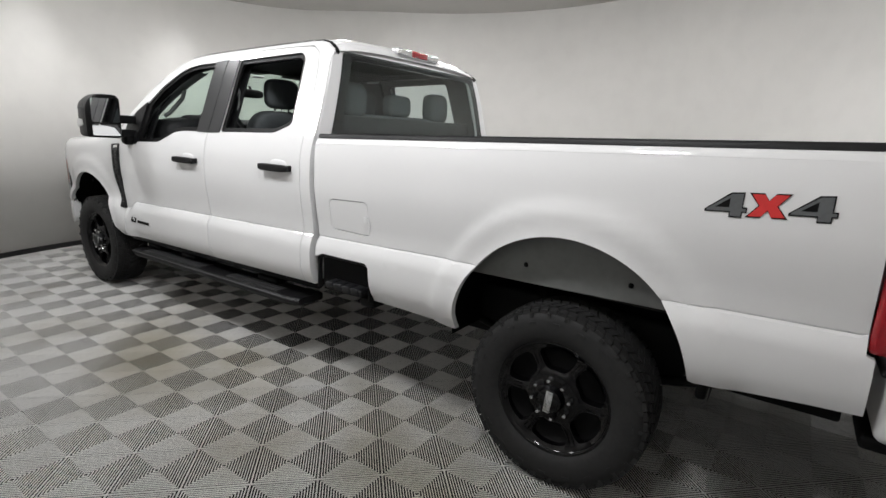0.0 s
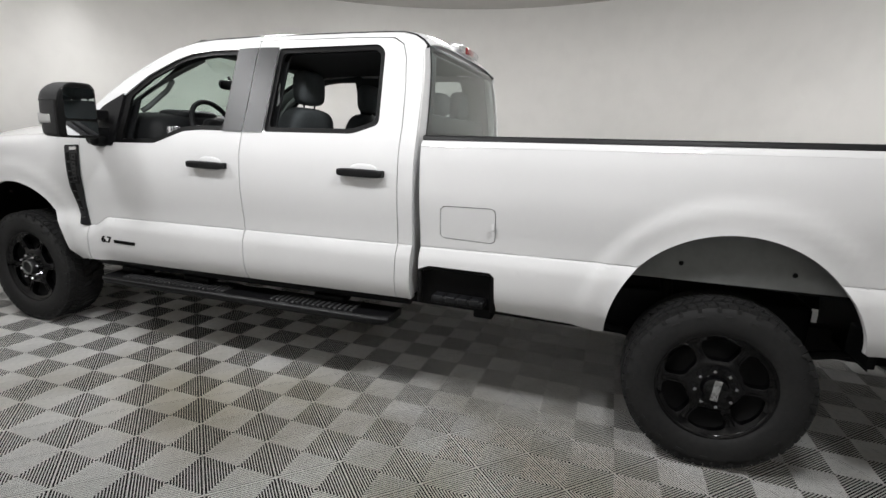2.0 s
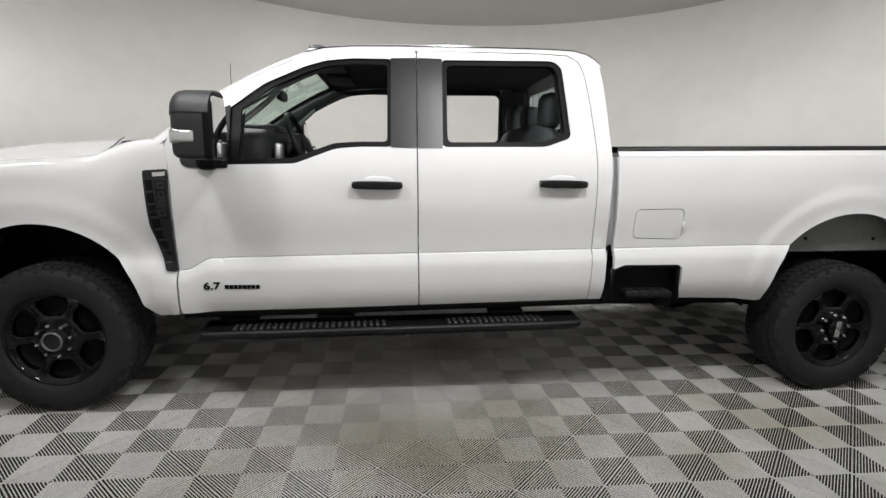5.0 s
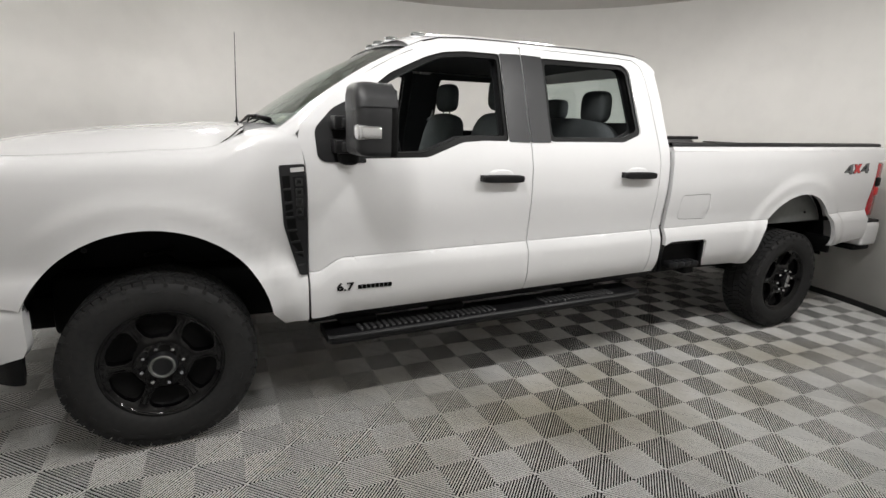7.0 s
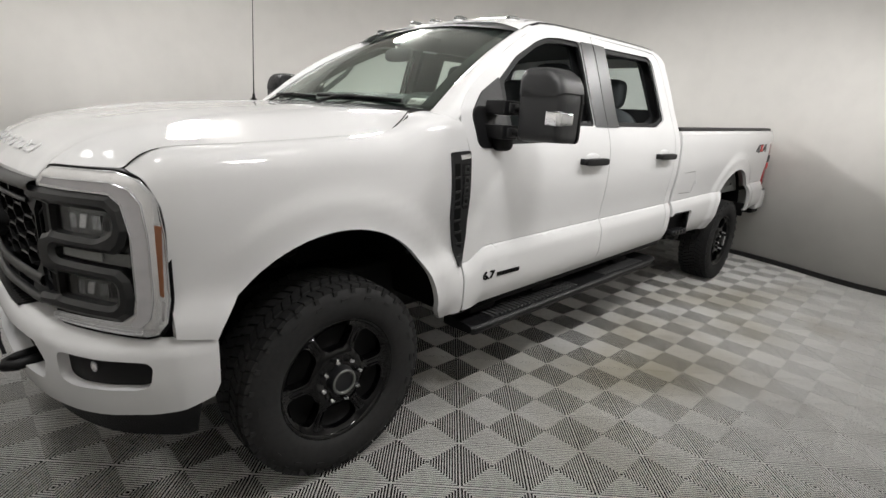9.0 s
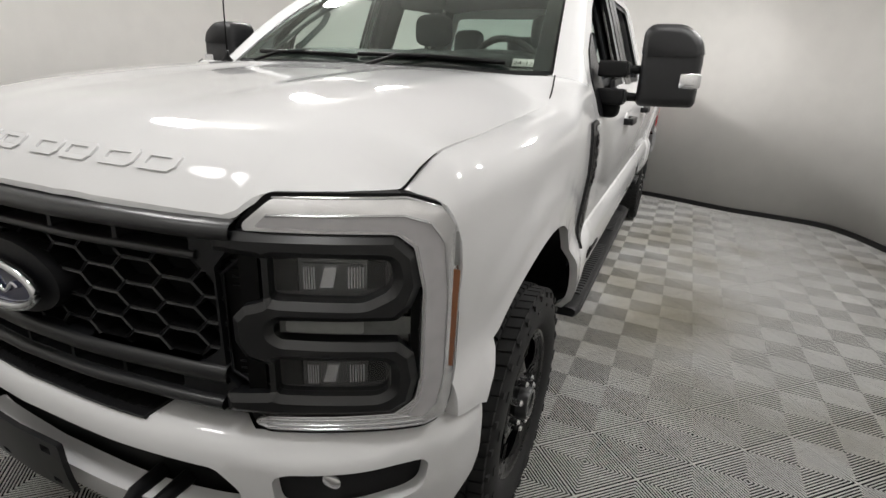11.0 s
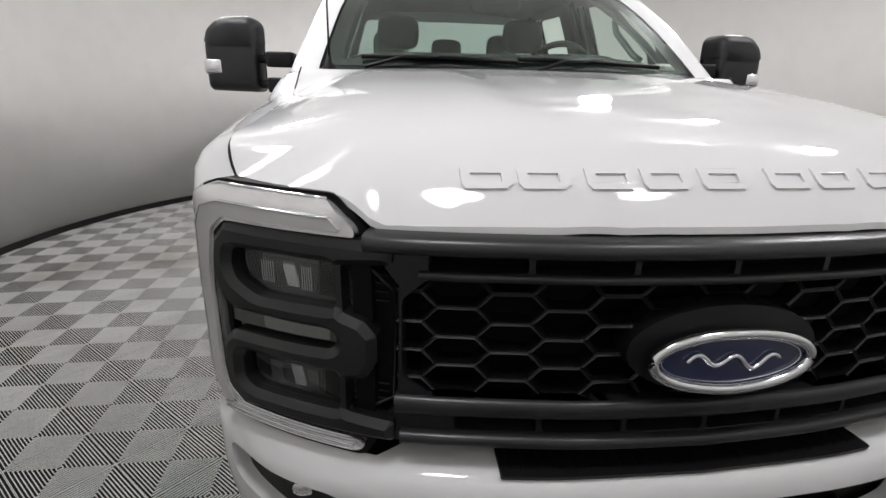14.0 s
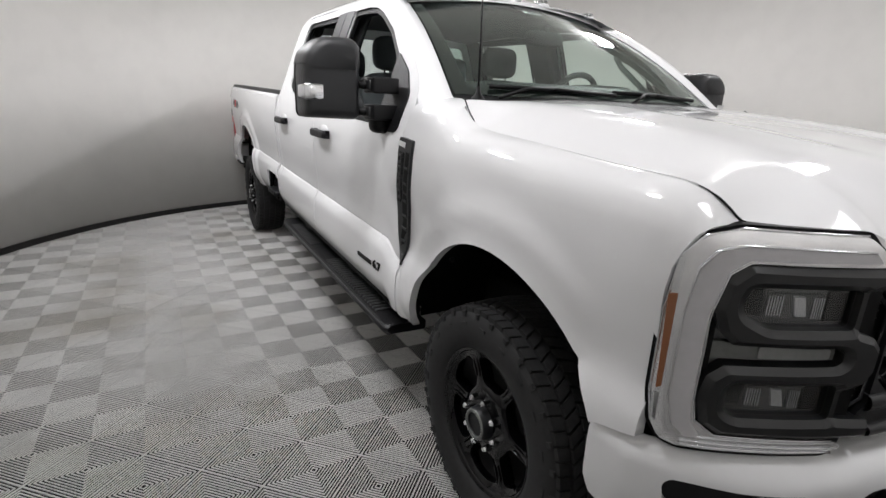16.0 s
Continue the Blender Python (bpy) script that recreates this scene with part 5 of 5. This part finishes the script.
# ---- running boards ----
def board(s):
    def zt(x):
        return .448 + .018 * (-.75 - x)
    prof = [(.79, -.005), (.80, .0), (.955, .0), (.985, -.004), (.998, -.016), (1.0, -.030), (.985, -.052), (.80, -.058), (.79, -.05)]
    rows = []
    for x in [-.742, -.748, -.76, -.79, -1.2, -1.7, -2.2, -2.74, -2.80, -2.832, -2.838]:
        k = 1 if -.79 >= x >= -2.74 else pchip([-2.838, -2.74], [.90, 1])(x) if x < -2 else pchip([-.79, -.742], [1, .93])(x)
        rows.append([(x, s * (.79 + (y - .79) * k), zt(x) + z * (1 if -.75 > x > -2.83 else .8)) for y, z in prof + prof[:1]])
    bm = bmesh.new()
    grid = [[bm.verts.new(p) for p in r[:-1]] for r in rows]
    n = len(grid[0])
    for i in range(len(grid) - 1):
        for j in range(n):
            bm.faces.new((grid[i][j], grid[i][(j + 1) % n], grid[i + 1][(j + 1) % n], grid[i + 1][j]))
    bm.faces.new(grid[0])
    bm.faces.new(grid[-1][::-1])
    ob = part("running_board", bm, TEXTURED, truck, "black running board with raised treads", True, 35)
    for x0, x1 in ((-.90, -1.73), (-2.06, -2.62)):
        n = round((x0 - x1) / .034)
        for i in range(n):
            x = x0 + (x1 - x0) * (i + .5) / n
            part("tread_bar", prism(rounded([(x - .008, .855), (x + .010, .855), (x + .004, .972), (x - .014, .972)], .003, 1), lambda u, v, d: (u, s * v, zt(u) + d), (-.002, .008), .002), TREAD, ob, smooth=False)
    part("edge_trim", tube([(x, s * .994, zt(x) - .012) for x in (-.76, -1.3, -1.8, -2.3, -2.80)], .004, 6), TREAD, ob, "thin grey metal edge")
    for x in (-.92, -1.45, -2.42):
        bm = tube([(x, s * .55, .56), (x, s * .70, .50 + rake(x)), (x, s * .80, .43 + rake(x)), (x, s * .92, .41 + rake(x))], [.045, .05, .045, .04], 8, flat=.5)
        part("board_bracket", bm, BLACK, ob)
        part("bracket_foot", block((x - .10, min(s * .80, s * .90), .46 + rake(x) * .7), (x + .10, max(s * .80, s * .90), .50 + rake(x) * .7), .012), BLACK, ob)


for s in (1, -1):
    board(s)


# ---- door mirrors, aerial, wipers ----
def mirror_shell(outline, s, cx, cz, rows):
    """A shell lofted from scaled copies of the outline (y, z), front closed."""
    bm = bmesh.new()
    rings = [[bm.verts.new((x, s * (cx + (y - cx) * k), cz + (z - cz) * k)) for y, z in outline] for x, k in rows]
    n = len(outline)
    for a, b in zip(rings, rings[1:]):
        for i in range(n):
            bm.faces.new((a[i], a[(i + 1) % n], b[(i + 1) % n], b[i]))
    bm.faces.new(rings[0])
    bm.faces.new(rings[-1][::-1])
    return bm


def door_mirror(s):
    line = rounded([(1.080, 1.365), (1.095, 1.350), (1.292, 1.356), (1.302, 1.372), (1.304, 1.545), (1.286, 1.606), (1.225, 1.656), (1.105, 1.656), (1.080, 1.632)], [.012, .012, .016, .014, .05, .05, .045, .03, .02], 4)
    rows = [(-.974, .965), (-.968, 1.0), (-.88, 1.0), (-.848, .99), (-.824, .955), (-.808, .88), (-.802, .76)]
    ob = part("door_mirror", mirror_shell(line, s, 1.19, 1.50, rows), SHELL, truck, "tall black telescoping tow mirror", True, 50)
    top = rounded([(1.077, 1.552), (1.304, 1.556), (1.290, 1.607), (1.228, 1.660), (1.104, 1.660), (1.077, 1.634)], [.003, .003, .05, .045, .03, .02], 4)
    part("mirror_cap", mirror_shell(top, s, 1.19, 1.50, [(x + .003 if x > -.9 else x, k * 1.006) for x, k in rows[1:]]), SHELL, ob, "satin upper cap", True, 50)
    rim = [(1.19 + (y - 1.19) * 1.004, 1.50 + (z - 1.50) * 1.004) for y, z in line]
    part("mirror_rim", mirror_shell(rim, s, 1.19, 1.50, [(-.976, .95), (-.972, 1.0), (-.945, 1.0)]), BLACK, ob)
    part("mirror_glass", prism(rounded([(1.085, 1.462), (1.272, 1.462), (1.272, 1.632), (1.095, 1.632)], .02), lambda y, z, d: (-.9745 - d, s * y, z), (0, .004)), MIRROR, ob, "upper mirror glass", smooth=False)
    part("mirror_glass", prism(rounded([(1.085, 1.368), (1.272, 1.368), (1.272, 1.448), (1.085, 1.448)], .015), lambda y, z, d: (-.9745 - d, s * y, z), (0, .004)), MIRROR, ob, "lower wide-angle glass", smooth=False)
    for z in (1.490, 1.385):
        part("mirror_arm", tube([(-.845, s * .98, z), (-.845, s * 1.10, z)], .017, 12), TEXTURED, ob)
        part("arm_sleeve", block((-.885, min(s * .93, s * 1.042), z - .032), (-.770, max(s * .93, s * 1.042), z + .030), .008, 3), TEXTURED, ob)
        part("arm_collar", block((-.872, min(s * 1.030, s * 1.050), z - .022), (-.800, max(s * 1.030, s * 1.050), z + .020), .006, 2), BAR, ob)
    # the black plate that fills the window's front corner
    sail = rounded([(-.700, 1.455), (-.706, 1.330), (-.735, 1.308), (-.935, 1.308), (-.935, 1.632), (-.790, 1.553)], [.03, .03, .03, .01, .01, .02], 4)
    panel("mirror_base", sail, [], lambda x, z, d: (x, s * (side_y(x, z) + .006 + d), z), TEXTURED, ob, "black corner plate", step=.04, thick=.02, flip=s > 0)
    part("base_foot", cushion((-.845, s * .985, 1.340), (.10, .085, .085), 3, 12, 20), BLACK, ob)
    sig = part("turn_signal", block((-.850, min(s * 1.230, s * 1.303), 1.423), (-.800, max(s * 1.230, s * 1.303), 1.486), .010, 3), CHROME, ob, "clear turn-signal lens")
    part("signal_side", block((-.905, min(s * 1.278, s * 1.309), 1.428), (-.815, max(s * 1.278, s * 1.309), 1.482), .010, 3), CHROME, sig)
    part("signal_bulb", block((-.8035, min(s * 1.242, s * 1.288), 1.440), (-.7985, max(s * 1.242, s * 1.288), 1.472), .0015), SMOKE, sig)


for s in (1, -1):
    door_mirror(s)
aerial = part("aerial", tube([(-.46, -.752, 1.44), (-.462, -.752, 1.60), (-.472, -.752, 2.075)], [.0045, .0035, .002], 8), BLACK, truck, "thin black whip aerial")
part("aerial_foot", spin([(0, .055), (.007, .055), (.010, .03), (.026, .012), (.030, 0)], 16, "z"), BLACK, aerial).location = (-.46, -.752, 1.442)
for y0, y1, yb in ((.62, -.02, .05), (-.02, -.64, -.62)):
    a, b = screen_point(y0 / .80, .03, .014), screen_point(y1 / .80, .05, .014)
    w = part("wiper", tube([a, tuple((p + q) / 2 + (.006 if i == 2 else 0) for i, (p, q) in enumerate(zip(a, b))), b], .009, 8), BLACK, truck, "black wiper blade")
    m = tuple((p + q) / 2 for p, q in zip(a, b))
    base_pt = screen_point(yb / .80, -.02, .012)
    part("wiper_arm", tube([base_pt, (lerp(base_pt[0], m[0], .5), lerp(base_pt[1], m[1], .5), max(base_pt[2], m[2]) + .006), (m[0], m[1], m[2] + .009)], .007, 8), TEXTURED, w)

# ---- cabin ----
cabin = part("cabin_floor", block((-2.90, -.84, .66), (-.70, .84, .80), .02), TRIM, truck, "dark cabin floor")
rows = []
for x in (-1.30, -1.45, -1.7, -2.0, -2.4, -2.7, -2.86):
    zr, zt2 = RAIL(x) - .03, ROOF_TOP(x) - .05
    rows.append([(x, y, lerp(zr, zt2, 1 - (abs(y) / .70) ** 3)) for y in (-.69, -.6, -.45, -.2, 0, .2, .45, .6, .69)])
strip(rows, LINER, "headliner", cabin, "grey headliner", 0.012)
dash = part("dashboard", cushion((-.885, 0, 1.335), (.50, 1.58, .40), 5, 14, 40), TRIM, cabin, "dark dashboard")
part("instrument_hood", cushion((-.99, .40, 1.515), (.22, .42, .08), 3.5), TRIM, dash)
part("centre_screen", block((-1.155, -.13, 1.30), (-1.125, .13, 1.50), .01), GLOSS, dash, "gloss black centre screen")
part("centre_stack", block((-1.14, -.16, .85), (-.95, .16, 1.20), .03), TRIM, dash)
for y in (-.62, -.25, .25, .68):
    part("air_vent", block((-1.15, y - .05, 1.34), (-1.115, y + .05, 1.44), .012), SMOKE, dash, "silver-edged air vent")
ring = [(-1.205 + .185 * math.sin(a) * .38, .40 + .185 * math.cos(a), 1.445 + .185 * math.sin(a) * .92) for a in [2 * math.pi * i / 36 for i in range(36)]]
sw = part("steering_wheel", tube(ring, .017, 10, True), TRIM, cabin, "black steering wheel")
part("wheel_hub", cushion((-1.195, .40, 1.438), (.07, .16, .13), 3), TRIM, sw)
for y0 in (-1, 1):
    part("wheel_spoke", tube([(-1.195, .40, 1.435), (-1.20, .40 + y0 * .18, 1.445)], .014, 8), SMOKE, sw)
part("wheel_spoke", tube([(-1.195, .40, 1.435), (-1.265, .40, 1.28)], .014, 8), TRIM, sw)
part("steering_column", tube([(-1.18, .40, 1.43), (-.95, .40, 1.33)], .05, 10), TRIM, sw)
rv = part("cabin_mirror", cushion((-1.02, .0, 1.765), (.04, .25, .075), 3.5), BLACK, cabin, "black rear-view mirror")
part("mirror_stalk", tube([(-1.02, 0, 1.785), (-1.0, 0, 1.83)], .012, 8), BLACK, rv)
for s in (1, -1):
    part("sun_visor", block((-1.47, min(s * .12, s * .56), 1.905), (-1.30, max(s * .12, s * .56), 1.925), .008, turn=None), LINER, cabin)
    part("grab_handle", tube([(-.93, s * .735, 1.53), (-.955, s * .70, 1.56), (-1.08, s * .66, 1.67), (-1.14, s * .67, 1.73)], .016, 8), PILLAR, cabin, "grey grab handle")
    rows = []
    for t in V:
        sx, sy, sz = screen_point(.985, t, -.02)
        rows.append([(sx - .005, s * (sy - .075), sz - .015), (sx - .03, s * (sy - .05), sz - .03), (sx - .10, s * (sy + .025), sz - .035), (sx - .12, s * (sy + .045), sz - .02)])
    strip(rows, PILLAR, "pillar_trim", cabin, "grey inner pillar trim", .006)
    part("pillar_handle", tube([(-1.985, s * .80, 1.755), (-2.025, s * .795, 1.735), (-2.038, s * .79, 1.70), (-2.038, s * .79, 1.60), (-2.025, s * .795, 1.565), (-1.985, s * .80, 1.545)], .012, 8), HANDLE_GREY, cabin, "pale grey grab handle")
    pb = [(-1.80, .95), (-1.98, .95), (-1.98, 1.90), (-1.80, 1.90)]
    panel("middle_pillar", pb, [], lambda x, z, d, s=s: (x, s * (side_y(x, z) - .09 + d), z), TRIM, cabin, step=0.1, thick=0.03, flip=s > 0, solid=True)
    panel("rear_pillar", [(-2.74, 1.45), (-2.90, 1.45), (-2.86, 1.92), (-2.68, 1.92)], [], lambda x, z, d, s=s: (x, s * (side_y(x, z) - .085 + d), z), LINER, cabin, step=0.1, thick=0.02, flip=s > 0, solid=True)


def seat(x, y, w, rear, name="seat"):
    ob = part(name, cushion((x, y, 1.00 if not rear else 1.02), (.52, w, .20), 4), CLOTH, cabin, "grey cloth seat")
    lean = Matrix.Rotation(radians(-14 if not rear else -8), 4, "Y")
    part("backrest", cushion((x - .275, y, 1.30), (.17, w * .98, .60), 4, turn=lean), CLOTH, ob)
    return ob


def headrest(x, y, z, w, h, parent):
    hr = part("headrest", cushion((x, y, z), (.11, w, h), 3.6, 12, 24), CLOTH, parent, "padded grey headrest")
    for k in (-1, 1):
        part("headrest_post", tube([(x - .0, y + k * w * .22, z - h * .4), (x + .01, y + k * w * .22, z - h * .4 - .12)], .006, 8), CHROME, hr, "chrome post")


for y in (.42, -.42):
    st = seat(-1.66, y, .54, False)
    headrest(-2.00, y, 1.715, .27, .21, st)
bench = seat(-2.42, 0, 1.50, True, "rear_bench")
# added dark sheet: gives the bench's back its shade through the rear window
part("seat_back_panel", block((-2.862, -.76, 1.00), (-2.846, .76, 1.575), .006), TRIM, bench, "dark panel added behind the bench in place of shade")
for y, w, h, z in ((.46, .25, .22, 1.675), (0, .24, .15, 1.665), (-.46, .25, .22, 1.675)):
    headrest(-2.74, y, z, w, h, bench)
part("console", cushion((-1.55, 0, .98), (.70, .26, .38), 5), TRIM, cabin, "dark centre console")

# ---- floor tiles ----
G, TX, TY = 0.19738, -1.1042, 1.5612
RIBS = 12


def tile_points():
    """One tile: twelve square ribs one within another, a diagonal of two cells along x and y."""
    verts, faces = [], []
    h = G - 0.0012
    for k in range(RIBS):
        o = h * (1 - k / RIBS)
        i = max(o - h / RIBS * (0.28 if k else 0.18), 0.003)
        n = len(verts)
        for r, z in ((o, -.0046), (o, -.0005), (o - .0006, 0.0), (i + .0006, 0.0), (i, -.0005), (i, -.0046)):
            verts += [(r, 0, z), (0, r, z), (-r, 0, z), (0, -r, z)]
        for ring in range(5):
            if ring in (1, 3):
                pass
            for q in range(4):
                w = (q + 1) % 4
                a, b = n + 4 * ring, n + 4 * ring + 4
                faces.append((a + q, a + w, b + w, b + q))
    return verts, faces


TV, TF = tile_points()
centres = []
for i in range(-32, 40):
    for j in range(-34, 22):
        if (i + j) % 2 == 0:
            x, y = TX + i * G, TY + j * G
            dx, dy = x - ROOM_X, y - ROOM_Y
            if math.hypot(dx, dy) < ROOM_R(math.degrees(math.atan2(dy, dx))) + 0.15:
                centres.append((x, y))
# the tiles in the open floor beside the truck are single pieces
def openness(c):
    return abs(abs(c[1]) - 1.75) + 0.16 * abs(c[0] + 1.6)
centres.sort(key=openness)
single = raw("tile", TV, TF, TILE, floor, smooth=False)
single.location = (*centres[0], 0)
for x, y in centres[1:300]:
    t = new("tile", single.data)
    t.parent = floor
    t.location = (x, y, 0)
V0 = np.array(TV)
verts = np.concatenate([V0 + (x, y, 0) for x, y in centres[300:]])
faces = [tuple(a + k * len(TV) for a in f) for k in range(len(centres) - 300) for f in TF]
rest = raw("floor_tiles", verts.tolist(), faces, TILE, floor, smooth=False)
tagged(rest, "grey ribbed tiles over the rest of the floor", kind="stuff")
